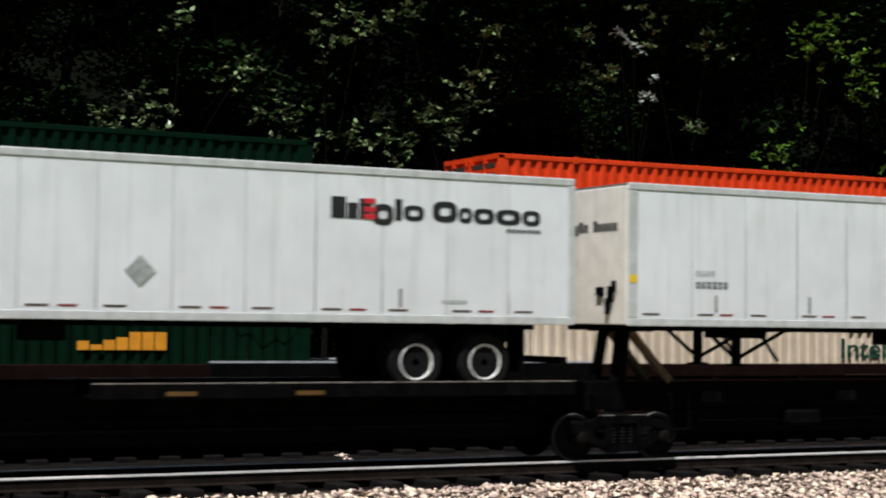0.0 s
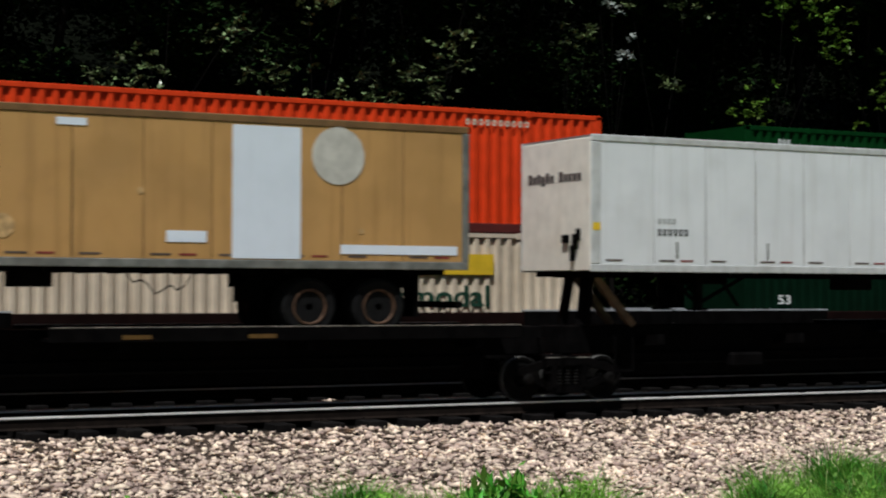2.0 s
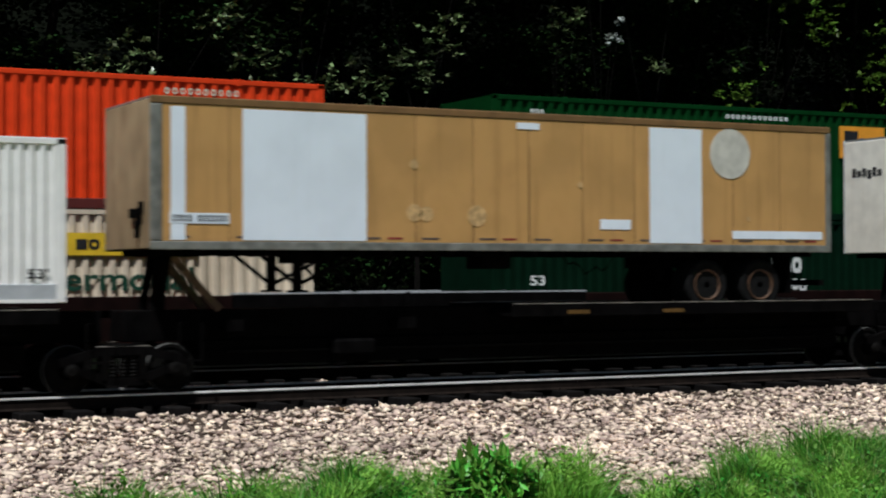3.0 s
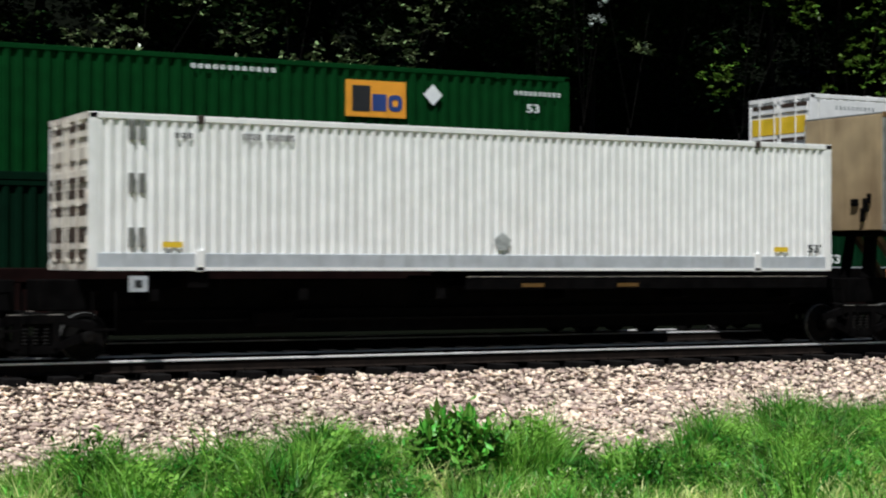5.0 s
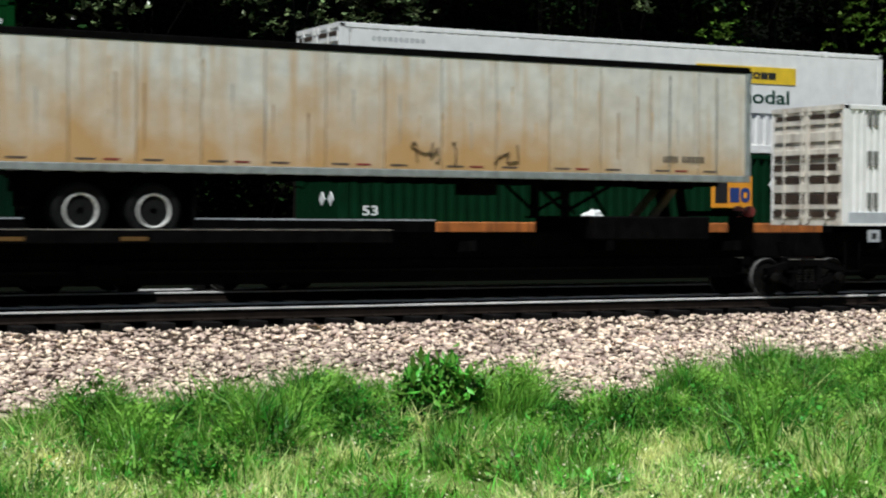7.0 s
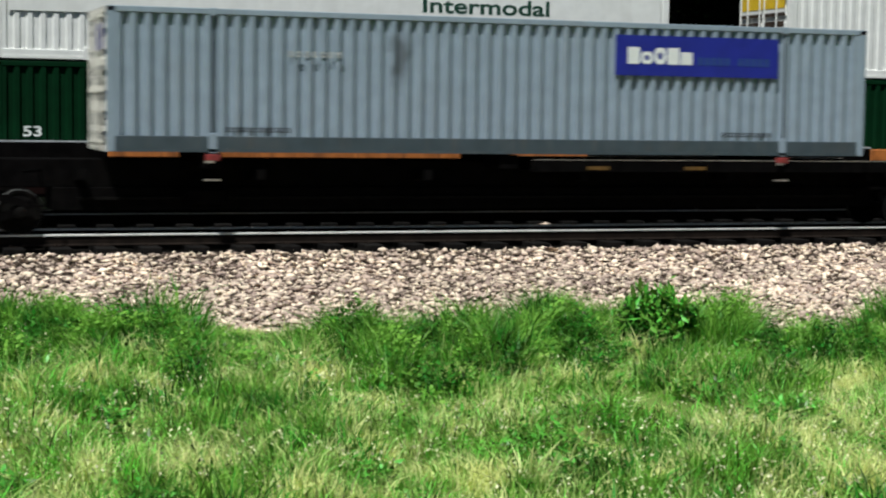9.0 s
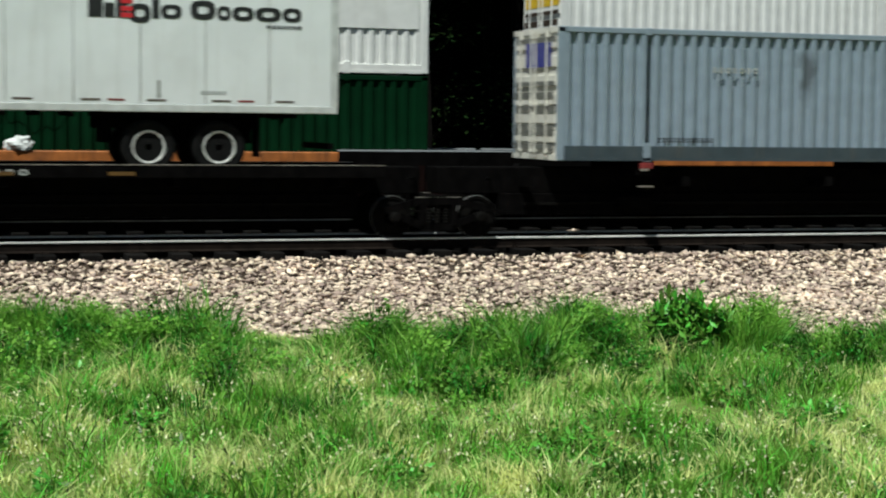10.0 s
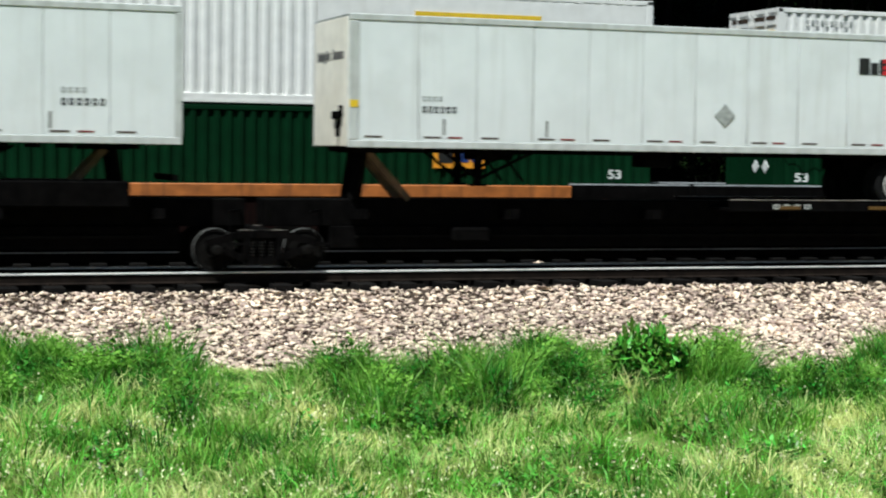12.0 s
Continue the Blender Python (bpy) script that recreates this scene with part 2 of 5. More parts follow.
def stain(m, x, half, z0, z1, colour):
    """A ragged upright dirt stain at one place along a thing's side."""
    nt = m.node_tree
    bsdf = nt.nodes["Principled BSDF"]
    src = bsdf.inputs["Base Color"].links[0].from_socket
    tc = nt.nodes.new("ShaderNodeTexCoord")
    n = nt.nodes.new("ShaderNodeTexNoise")
    n.inputs["Scale"].default_value = 2.2
    nt.links.new(tc.outputs["Object"], n.inputs["Vector"])
    shift = nt.nodes.new("ShaderNodeVectorMath")
    shift.operation = "MULTIPLY_ADD"
    shift.inputs[1].default_value = (0.5, 0, 0.9)
    nt.links.new(n.outputs["Color"], shift.inputs[0])
    nt.links.new(tc.outputs["Object"], shift.inputs[2])
    mp = nt.nodes.new("ShaderNodeMapping")
    mp.inputs["Location"].default_value = (-(x + 0.25) / half, 0, -((z0 + z1) / 2 + 0.45) / ((z1 - z0) / 2))
    mp.inputs["Scale"].default_value = (1 / half, 0, 2 / (z1 - z0))
    nt.links.new(shift.outputs[0], mp.inputs[0])
    d = nt.nodes.new("ShaderNodeVectorMath")
    d.operation = "LENGTH"
    nt.links.new(mp.outputs[0], d.inputs[0])
    r = nt.nodes.new("ShaderNodeMapRange")
    r.inputs[1].default_value, r.inputs[2].default_value, r.inputs[3].default_value, r.inputs[4].default_value = 0.4, 1.1, 0.75, 0.0
    nt.links.new(d.outputs["Value"], r.inputs[0])
    x = nt.nodes.new("ShaderNodeMix")
    x.data_type = "RGBA"
    nt.links.new(r.outputs[0], x.inputs[0])
    nt.links.new(src, x.inputs[6])
    x.inputs[7].default_value = (*colour, 1)
    nt.links.new(x.outputs[2], bsdf.inputs["Base Color"])


stain(M["cont_grey"], 5.65, 0.22, 2.7, 4.1, (0.06, 0.065, 0.07))


# ---- mesh helpers ----
def box(bm, x0, x1, y0, y1, z0, z1):
    v = [bm.verts.new((x, y, z)) for z in (z0, z1) for y in (y0, y1) for x in (x0, x1)]
    for f in ((0, 2, 3, 1), (4, 5, 7, 6), (0, 1, 5, 4), (2, 6, 7, 3), (0, 4, 6, 2), (1, 3, 7, 5)):
        bm.faces.new([v[i] for i in f])
    return v


def beam(bm, a, b, w, h=None):
    """A square bar from a to b."""
    h = h or w
    a, b = Vector(a), Vector(b)
    m = Matrix.Translation((a + b) / 2) @ (b - a).to_track_quat("Z", "Y").to_matrix().to_4x4()
    d = (b - a).length / 2
    v = box(bm, -w / 2, w / 2, -h / 2, h / 2, -d, d)
    bmesh.ops.transform(bm, matrix=m, verts=v)


def tube(bm, pts, r, sides=6):
    """One unbroken hose through the points, which run along x."""
    rings = [[bm.verts.new((p[0], p[1] + r * math.cos(6.283 * k / sides), p[2] + r * math.sin(6.283 * k / sides))) for k in range(sides)] for p in pts]
    for a, b in zip(rings, rings[1:]):
        for k in range(sides):
            bm.faces.new((a[k], a[(k + 1) % sides], b[(k + 1) % sides], b[k]))
    bm.faces.new(rings[0][::-1])
    bm.faces.new(rings[-1])


def lathe(bm, profile, centre=(0, 0, 0), n=28, caps=True):
    """Turn (radius, y) pairs about the y axis."""
    rings = []
    for r, y in profile:
        rings.append([bm.verts.new((centre[0] + r * math.cos(2 * math.pi * i / n), centre[1] + y,
                                    centre[2] + r * math.sin(2 * math.pi * i / n))) for i in range(n)])
    for a, b in zip(rings, rings[1:]):
        for i in range(n):
            bm.faces.new((a[i], a[(i + 1) % n], b[(i + 1) % n], b[i]))
    for ring, flip in ((rings[0], False), (rings[-1], True)) if caps else ():
        bm.faces.new(ring[::-1] if flip else ring)


def mesh_of(name, bm, material, smooth=False, bevel=0.0):
    if bevel:
        bmesh.ops.bevel(bm, geom=list(bm.edges), offset=bevel, segments=1, affect="EDGES", clamp_overlap=True)
    bmesh.ops.recalc_face_normals(bm, faces=list(bm.faces))
    me = bpy.data.meshes.new(name)
    bm.to_mesh(me)
    bm.free()
    me.materials.append(M[material])
    if smooth:
        for p in me.polygons:
            p.use_smooth = True
    return me


def part(name, bm, material, parent, label="", smooth=False, bevel=0.0):
    ob = new(name, mesh_of(name, bm, material, smooth, bevel))
    ob.parent = parent
    if label:
        ob["label"] = label
    return ob


def part_box(name, dims, material, parent, label="", bevel=0.0):
    bm = bmesh.new()
    box(bm, *dims)
    return part(name, bm, material, parent, label, bevel=bevel)


def shared(name, me, parent, at):
    ob = new(name, me)
    ob.parent = parent
    ob.location = at
    return ob


def thing(name, label, category, group="", kind=""):
    return tagged(new(name), label, category, group, kind)


def lettering(words, parent, x0, x1, y, z0, z1, material, end=False):
    """Flat raised words on a side wall (facing -y), fitted to a box."""
    cu = bpy.data.curves.new("lettering", "FONT")
    cu.body, cu.extrude, cu.offset = words, 0.004, 0.018
    tmp = new("lettering", cu)
    me = bpy.data.meshes.new_from_object(tmp.evaluated_get(bpy.context.evaluated_depsgraph_get()))
    bpy.data.objects.remove(tmp)
    xs, ys = [v.co.x for v in me.vertices], [v.co.y for v in me.vertices]
    for v in me.vertices:
        u = (v.co.x - min(xs)) / (max(xs) - min(xs))
        w = (v.co.y - min(ys)) / (max(ys) - min(ys))
        v.co = (x0 + u * (x1 - x0), y - v.co.z, z0 + w * (z1 - z0))
    me.materials.clear()
    me.materials.append(M[material])
    ob = new("lettering", me)
    ob.parent = parent
    return ob


def blob(parent, a, b, y, lo, hi, material, ring):
    """One plain character-sized shape: a rounded ring or a solid bar."""
    bm = bmesh.new()
    if ring:
        cx, cz, rx, rz = (a + b) / 2, (lo + hi) / 2, (b - a) / 2, (hi - lo) / 2
        loops = []
        for k, yy in ((1, y), (1, y - 0.006), (0.42, y - 0.006), (0.42, y)):
            loops.append([bm.verts.new((cx + k * rx * math.copysign(abs(math.cos(q)) ** 0.7, math.cos(q)), yy,
                                        cz + k * rz * math.copysign(abs(math.sin(q)) ** 0.7, math.sin(q)))) for q in [math.pi * i / 8 for i in range(16)]])
        for p, q in zip(loops, loops[1:]):
            for i in range(16):
                bm.faces.new((p[i], p[(i + 1) % 16], q[(i + 1) % 16], q[i]))
    else:
        box(bm, a, b, y - 0.006, y, lo, hi)
    return part("lettering_shape", bm, material, parent)


def word_shapes(parent, x0, x1, y, z0, z1, heights, material, rings="", widths=None, gap=0.05):
    """A row of plain blocks and rings; widths: their shares of the line."""
    widths = widths or [1.0] * len(heights)
    unit = (x1 - x0) / sum(widths)
    x = x0
    for i, (h, w) in enumerate(zip(heights, widths)):
        if h:
            blob(parent, x + gap * unit, x + (w - gap) * unit, y, z0 + h[0] * (z1 - z0), z0 + h[1] * (z1 - z0), material, rings[i:i + 1] == "o")
        x += w * unit


def bars(parent, x0, x1, y, z0, z1, heights, material, solid=True):
    """Plain blocks the size of unreadable characters along a side wall; heights: (bottom, top) in parts of the line."""
    word_shapes(parent, x0, x1, y, z0, z1, heights, material, "" if solid else "o" * len(heights), gap=0.16)


# ---- ground and track ----
EDGE = [(-40, -7.9), (0, -7.0), (2.2, -7.2), (4.8, -9.0), (6.1, -10.0), (7.5, -9.6), (9.4, -8.4), (11, -8.6), (12, -9.0),
        (13, -10.7), (14.5, -10.2), (16, -8.8), (19, -8.2), (25, -9.2), (60, -8.4)]


def grass_edge(x):
    return float(np.interp(x, [e[0] for e in EDGE], [e[1] for e in EDGE])) + 0.35 * noise.noise((x * 1.3, 0.5, 0))


def ground_z(x, y):
    z = np.interp(y, [-400, -40, -15, -9, -6, -2.7, -1.5, -1.2, 1.3, 3.2, 5, 7.8, 9, 11, 14, 24, 60, 400],
                  [-2.5, -1.7, -1.22, -1.08, -0.86, -0.60, -0.37, -0.335, -0.33, -0.5, -0.30, -0.30, -0.5, -0.2, 0.8, 7, 24, 60])
    return float(z)


def ground():
    xs = [-400, -150, -60, -30, -15] + [i * 1.0 for i in range(-8, 50)] + [60, 80, 150, 400]
    ys = [-400, -150, -80, -50] + [-40 + i for i in range(0, 24)] + [-16 + 0.4 * i for i in range(0, 66)] + [10.5 + i for i in range(12)] + [24, 30, 40, 60, 120, 400]
    verts = [(x, y, ground_z(x, y) + (0.06 * noise.noise((x * 0.8, y * 0.8, 0)) if abs(y) < 60 and y < -1.6 else 0)) for y in ys for x in xs]
    nx = len(xs)
    faces = [(j * nx + i, j * nx + i + 1, (j + 1) * nx + i + 1, (j + 1) * nx + i) for j in range(len(ys) - 1) for i in range(nx - 1)]
    me = bpy.data.meshes.new("ground")
    me.from_pydata(verts, [], faces)
    m = mat("earth_gravel_and_shade", (0.13, 0.19, 0.045), 0.9, vary=0.35, scale=0.6, bump=0.4, fine=25, spec=0.01)
    nt = m.node_tree
    bsdf = nt.nodes["Principled BSDF"]
    src = bsdf.inputs["Base Color"].links[0].from_socket
    tc = nt.nodes.new("ShaderNodeTexCoord")
    sep = nt.nodes.new("ShaderNodeSeparateXYZ")
    nt.links.new(tc.outputs["Object"], sep.inputs[0])

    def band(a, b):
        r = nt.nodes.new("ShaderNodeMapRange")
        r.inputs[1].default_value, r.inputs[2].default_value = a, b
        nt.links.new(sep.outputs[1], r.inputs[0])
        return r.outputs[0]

    # the last two bands put shade under trains and wood into the colour
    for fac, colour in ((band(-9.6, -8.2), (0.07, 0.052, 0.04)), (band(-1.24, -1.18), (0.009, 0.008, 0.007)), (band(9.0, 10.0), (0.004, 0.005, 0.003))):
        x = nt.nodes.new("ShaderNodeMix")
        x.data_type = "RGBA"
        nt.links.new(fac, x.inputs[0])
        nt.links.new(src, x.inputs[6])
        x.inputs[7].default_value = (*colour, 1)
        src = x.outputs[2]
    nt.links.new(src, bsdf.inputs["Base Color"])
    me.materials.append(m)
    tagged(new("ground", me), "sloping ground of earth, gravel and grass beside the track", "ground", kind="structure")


def rail_mesh(head):
    """A flat-bottomed rail drawn out along the track, or its polished head alone."""
    if head:
        half = [(0.0, 0.0), (0.028, -0.001), (0.036, -0.008), (0.036, -0.034), (0.0, -0.034)]
    else:
        half = [(0.0, -0.0345), (0.035, -0.0345), (0.032, -0.046), (0.011, -0.060), (0.009, -0.178), (0.030, -0.197), (0.076, -0.205), (0.076, -0.215), (0.0, -0.215)]
    ring = half + [(-y, z) for y, z in half[-2:0:-1]]
    bm = bmesh.new()
    ends = [[bm.verts.new((x, y, z)) for y, z in ring] for x in (-400, 400)]
    n = len(ring)
    for i in range(n):
        bm.faces.new((ends[0][i], ends[0][(i + 1) % n], ends[1][(i + 1) % n], ends[1][i]))
    bm.faces.new(ends[0][::-1])
    bm.faces.new(ends[1])
    return bm


def track(name, y, count, label):
    base = thing(name, label, "railway track", kind="structure")
    base.location.y = y
    for s in (-0.7525, 0.7525):
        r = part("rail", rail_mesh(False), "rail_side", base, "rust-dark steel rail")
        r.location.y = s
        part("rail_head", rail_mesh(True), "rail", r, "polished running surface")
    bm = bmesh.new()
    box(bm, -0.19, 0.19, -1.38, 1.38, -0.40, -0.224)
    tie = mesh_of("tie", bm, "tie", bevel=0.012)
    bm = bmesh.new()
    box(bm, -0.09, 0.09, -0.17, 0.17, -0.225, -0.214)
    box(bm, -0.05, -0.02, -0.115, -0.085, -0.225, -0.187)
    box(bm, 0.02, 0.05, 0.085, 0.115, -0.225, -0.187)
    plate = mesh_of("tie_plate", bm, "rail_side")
    for i in range(count):
        x = -10 + 0.86 * i + 0.04 * math.sin(i * 7.3)
        t = shared("tie", tie, base, (x, 0.03 * math.sin(i * 3.1), 0))
        for s in (-0.7525, 0.7525):
            shared("tie_plate", plate, t, (0, s, 0))
    return base


def scatter_stones():
    """Broken stone on the shoulder: eight-sided lumps, each turned and stretched."""
    rng = np.random.default_rng(5)
    n = 58000
    x = rng.uniform(-3, 33, n)
    y = -1.22 - rng.uniform(0, 1, n) ** 0.9 * 9.7
    edge = np.array([grass_edge(a) for a in np.linspace(-3, 33, 361)])
    keep = y > np.interp(x, np.linspace(-3, 33, 361), edge) - 0.5 + 0.9 * np.exp(-((x - 4.9) / 1.0) ** 2)
    x, y = x[keep], y[keep]
    # stones between the two tracks, heaped in patches along the second one
    n2 = 5000
    x2, y2 = rng.uniform(-3, 46, n2), rng.uniform(2.4, 5.3, n2)
    heap = np.array([noise.noise((p * 0.35, 4.0, 6)) for p in x2])
    x2, y2 = x2[heap > 0.2], 4.5 + 0.25 * (y2[heap > 0.2] - 2.4)
    x = np.concatenate([x, x2])
    y = np.concatenate([y, y2])
    n = len(x)
    base = np.array([(1, 0, 0), (-1, 0, 0), (0, 1, 0), (0, -1, 0), (0, 0, 1), (0, 0, -1)], float)
    tri = np.array([(0, 2, 4), (2, 1, 4), (1, 3, 4), (3, 0, 4), (2, 0, 5), (1, 2, 5), (3, 1, 5), (0, 3, 5)])
    size = (0.03 + 0.062 * rng.uniform(0, 1, n) ** 1.7)[:, None, None]
    v = base[None] * rng.uniform(0.6, 1.25, (n, 6, 1)) * size * np.stack([rng.uniform(0.9, 2.1, n), np.ones(n), rng.uniform(0.28, 0.6, n)], 1)[:, None, :]
    v += rng.normal(0, 0.22, (n, 6, 3)) * size
    a, b = rng.uniform(0, 6.28, n), rng.uniform(-0.6, 0.6, n)
    ca, sa, cb, sb = np.cos(a)[:, None], np.sin(a)[:, None], np.cos(b)[:, None], np.sin(b)[:, None]
    X, Y, Z = v[..., 0], v[..., 1], v[..., 2]
    Y, Z = cb * Y - sb * Z, sb * Y + cb * Z
    X, Y = ca * X - sa * Y, sa * X + ca * Y
    gz = np.array([ground_z(p, q) for p, q in zip(x, y)]) + np.where(y > -1.5, rng.uniform(-0.04, 0.03, n), rng.uniform(-0.035, 0.065, n))
    v = np.stack([X + x[:, None], Y + y[:, None], Z + gz[:, None]], -1).reshape(-1, 3)
    f = (tri[None] + 6 * np.arange(n)[:, None, None]).reshape(-1, 3)
    raw_mesh("ballast", v, f, "stone", "loose pale broken limestone ballast beside the rail", "ballast")


def raw_mesh(name, v, f, material, label, category, kind="stuff"):
    me = bpy.data.meshes.new(name)
    v, f = np.asarray(v, np.float32), np.asarray(f, np.int32)
    k = f.shape[1]
    me.vertices.add(len(v))
    me.vertices.foreach_set("co", v.ravel())
    me.loops.add(f.size)
    me.loops.foreach_set("vertex_index", f.ravel())
    me.polygons.add(len(f))
    me.polygons.foreach_set("loop_start", np.arange(0, f.size, k, dtype=np.int32))
    me.update(calc_edges=True)
    me.materials.append(M[material])
    ob = new(name, me)
    if label:
        tagged(ob, label, category, kind=kind)
    return ob


def blades(rng, x, y, height, width, lean):
    """Bent grass blades: two quads narrowing to a tip, as triangles."""
    n = len(x)
    a = rng.uniform(0, 6.28, n)
    l = rng.normal(0, lean, (n, 2))
    z = np.array([ground_z(p, q) for p, q in zip(x, y)]) - 0.02
    w = width[:, None] * np.stack([np.cos(a), np.sin(a)], 1) * 0.5
    b = np.stack([x, y], 1)
    h = height
    pts = np.empty((n, 5, 3))
    pts[:, 0, :2], pts[:, 1, :2] = b - w, b + w
    pts[:, 2, :2], pts[:, 3, :2] = b - 0.75 * w + 0.35 * l * h[:, None], b + 0.75 * w + 0.35 * l * h[:, None]
    pts[:, 4, :2] = b + l * h[:, None]
    pts[:, :2, 2] = z[:, None]
    pts[:, 2:4, 2] = (z + 0.58 * h)[:, None]
    pts[:, 4, 2] = z + h * (1 - 0.25 * np.minimum(1, (l ** 2).sum(1)))
    f = np.array([(0, 1, 3), (0, 3, 2), (2, 3, 4)])[None] + 5 * np.arange(n)[:, None, None]
    return pts.reshape(-1, 3), f.reshape(-1, 3)


def scatter_grass():
    rng = np.random.default_rng(11)
    gx = np.linspace(-6, 36, 421)
    ge = np.array([grass_edge(a) for a in gx])
    # tall weeds in clumps along the edge of the stones
    n = 3600
    cx = rng.uniform(-4, 32, n)
    cy = np.interp(cx, gx, ge) - np.abs(rng.normal(0, 1.7, n)) + 0.25
    swell = np.array([noise.noise((p * 1.3, q * 0.8, 3)) for p, q in zip(cx, cy)]) + 0.4 * np.array([noise.noise((p * 3.1, q * 2.2, 9)) for p, q in zip(cx, cy)])
    cx, cy, swell = cx[swell > -0.3], cy[swell > -0.3], swell[swell > -0.3]
    n = len(cx)
    tall = np.clip(0.45 + 0.85 * swell, 0.12, 1.0) * np.clip(np.abs(cx - 4.9) / 0.9, 0.35, 1)
    k = 34
    x = (cx[:, None] + rng.normal(0, 0.13, (n, k))).ravel()
    y = (cy[:, None] + rng.normal(0, 0.13, (n, k))).ravel()
    h = (tall[:, None] * rng.uniform(0.55, 1.25, (n, k))).ravel()
    v, f = blades(rng, x, y, h, rng.uniform(0.012, 0.034, len(x)), 0.6)
    raw_mesh("tall_weeds", v, f, "weeds", "tall dark green weeds growing along the ballast", "weeds")
    # scattered upright tussocks out in the meadow
    n = 1100
    tx, ty = rng.uniform(-4, 28, n), rng.uniform(-20, -9.5, n)
    swell = np.array([noise.noise((p * 0.45, q * 0.35, 14)) for p, q in zip(tx, ty)])
    tx, ty, swell = tx[swell > 0], ty[swell > 0], swell[swell > 0]
    k = 34
    x = (tx[:, None] + rng.normal(0, 0.11, (len(tx), k))).ravel()
    y = (ty[:, None] + rng.normal(0, 0.11, (len(tx), k))).ravel()
    h = ((0.28 + 0.5 * swell)[:, None] * rng.uniform(0.6, 1.3, (len(tx), k))).ravel()
    v, f = blades(rng, x, y, h, rng.uniform(0.016, 0.036, len(x)), 0.5)
    raw_mesh("grass_tussocks", v, f, "weeds", "upright deep green tussocks standing in the meadow grass", "grass")
    # broad-leaved growth among the tall weeds
    n = 1100
    cx = rng.uniform(-3, 31, n)
    cy = np.interp(cx, gx, ge) - 0.3 - np.abs(rng.normal(0, 1.6, n))
    swell = np.array([noise.noise((p * 1.3, q * 0.8, 3)) for p, q in zip(cx, cy)])
    keep = (swell > -0.15) & (np.abs(cx - 4.9) > 0.7)
    cx, cy, swell = cx[keep], cy[keep], swell[keep]
    hh = 0.26 + 0.85 * np.clip(swell + 0.1, 0, 0.6)
    cs = []
    for p, q, h in zip(cx, cy, hh):
        z = ground_z(p, q)
        for k in range(7):
            a, r = rng.uniform(0, 6.28), rng.uniform(0, 0.3)
            cs.append((p + r * math.cos(a), q + r * math.sin(a), z + h * rng.uniform(0.35, 1.15) * (1 - r)))
    v, f = leaf_cloud(rng, np.array(cs), 16, (0.09, 0.09, 0.07), 0.08, 0.5)
    raw_mesh("leafy_weeds", v, f, "weeds", "bushy green broad-leaved weeds among the tall grass", "weeds")
    # low broad-leaved rosettes out in the meadow
    n = 520
    cx, cy = rng.uniform(-3, 27, n), rng.uniform(-19, -10, n)
    swell = np.array([noise.noise((p * 0.9, q * 0.7, 31)) for p, q in zip(cx, cy)])
    cs = []
    for p, q, b in zip(cx, cy, swell):
        if b > 0.05:
            z = ground_z(p, q)
            for k in range(6):
                a, d = rng.uniform(0, 6.28), rng.uniform(0, 0.22)
                cs.append((p + d * math.cos(a), q + d * math.sin(a), z + (0.16 + 0.3 * b) * rng.uniform(0.4, 1.1)))
    v, f = leaf_cloud(rng, np.array(cs), 14, (0.07, 0.07, 0.05), 0.10, 0.6, 0.24)
    raw_mesh("meadow_herbs", v, f, "dock", "low dark green broad-leaved herbs in the meadow", "weeds")
    # meadow grass in front
    n = 10500
    cx = rng.uniform(-6, 30, n)
    cy = rng.uniform(-22, -7.3, n)
    keep = cy < np.interp(cx, gx, ge) - 0.1
    cx, cy = cx[keep], cy[keep]
    n, k = len(cx), 24
    tall = np.clip(0.25 + 0.5 * np.array([noise.noise((p * 1.1, q * 0.8, 8)) for p, q in zip(cx, cy)]), 0.13, 0.6)
    x = (cx[:, None] + rng.normal(0, 0.13, (n, k))).ravel()
    y = (cy[:, None] + rng.normal(0, 0.13, (n, k))).ravel()
    h = (tall[:, None] * rng.uniform(0.5, 1.4, (n, k))).ravel()
    v, f = blades(rng, x, y, h, rng.uniform(0.009, 0.028, len(x)), 0.62)
    # short grass creeping into the stones where the tall weeds leave a gap
    n, k = 420, 26
    px = rng.normal(4.9, 0.75, n)
    py = np.interp(px, gx, ge) + 0.45 - rng.uniform(0, 1.5, n)
    x = (px[:, None] + rng.normal(0, 0.12, (n, k))).ravel()
    y = (py[:, None] + rng.normal(0, 0.12, (n, k))).ravel()
    v2, f2 = blades(rng, x, y, rng.uniform(0.1, 0.26, len(x)), rng.uniform(0.01, 0.026, len(x)), 0.7)
    v, f = np.concatenate([v, v2]), np.concatenate([f, f2 + len(v)])
    m = 5200
    sx = rng.uniform(-4, 28, m)
    sy = rng.uniform(-20, -8.5, m)
    clump = np.array([noise.noise((p * 0.5, q * 0.4, 20)) for p, q in zip(sx, sy)])
    sx, sy = sx[clump > -0.05], sy[clump > -0.05]
    cs = np.stack([sx, sy, np.array([ground_z(p, q) for p, q in zip(sx, sy)]) + rng.uniform(0.16, 0.34, len(sx))], 1)
    w, g = leaf_cloud(rng, cs, 4, (0.03, 0.03, 0.04), 0.042, 0.9)
    raw_mesh("seed_heads", w, g, "straw", "pale straw-coloured seed heads in the meadow grass", "grass")
    raw_mesh("meadow_grass", v, f, "grass", "short sunlit yellow-green meadow grass", "grass")


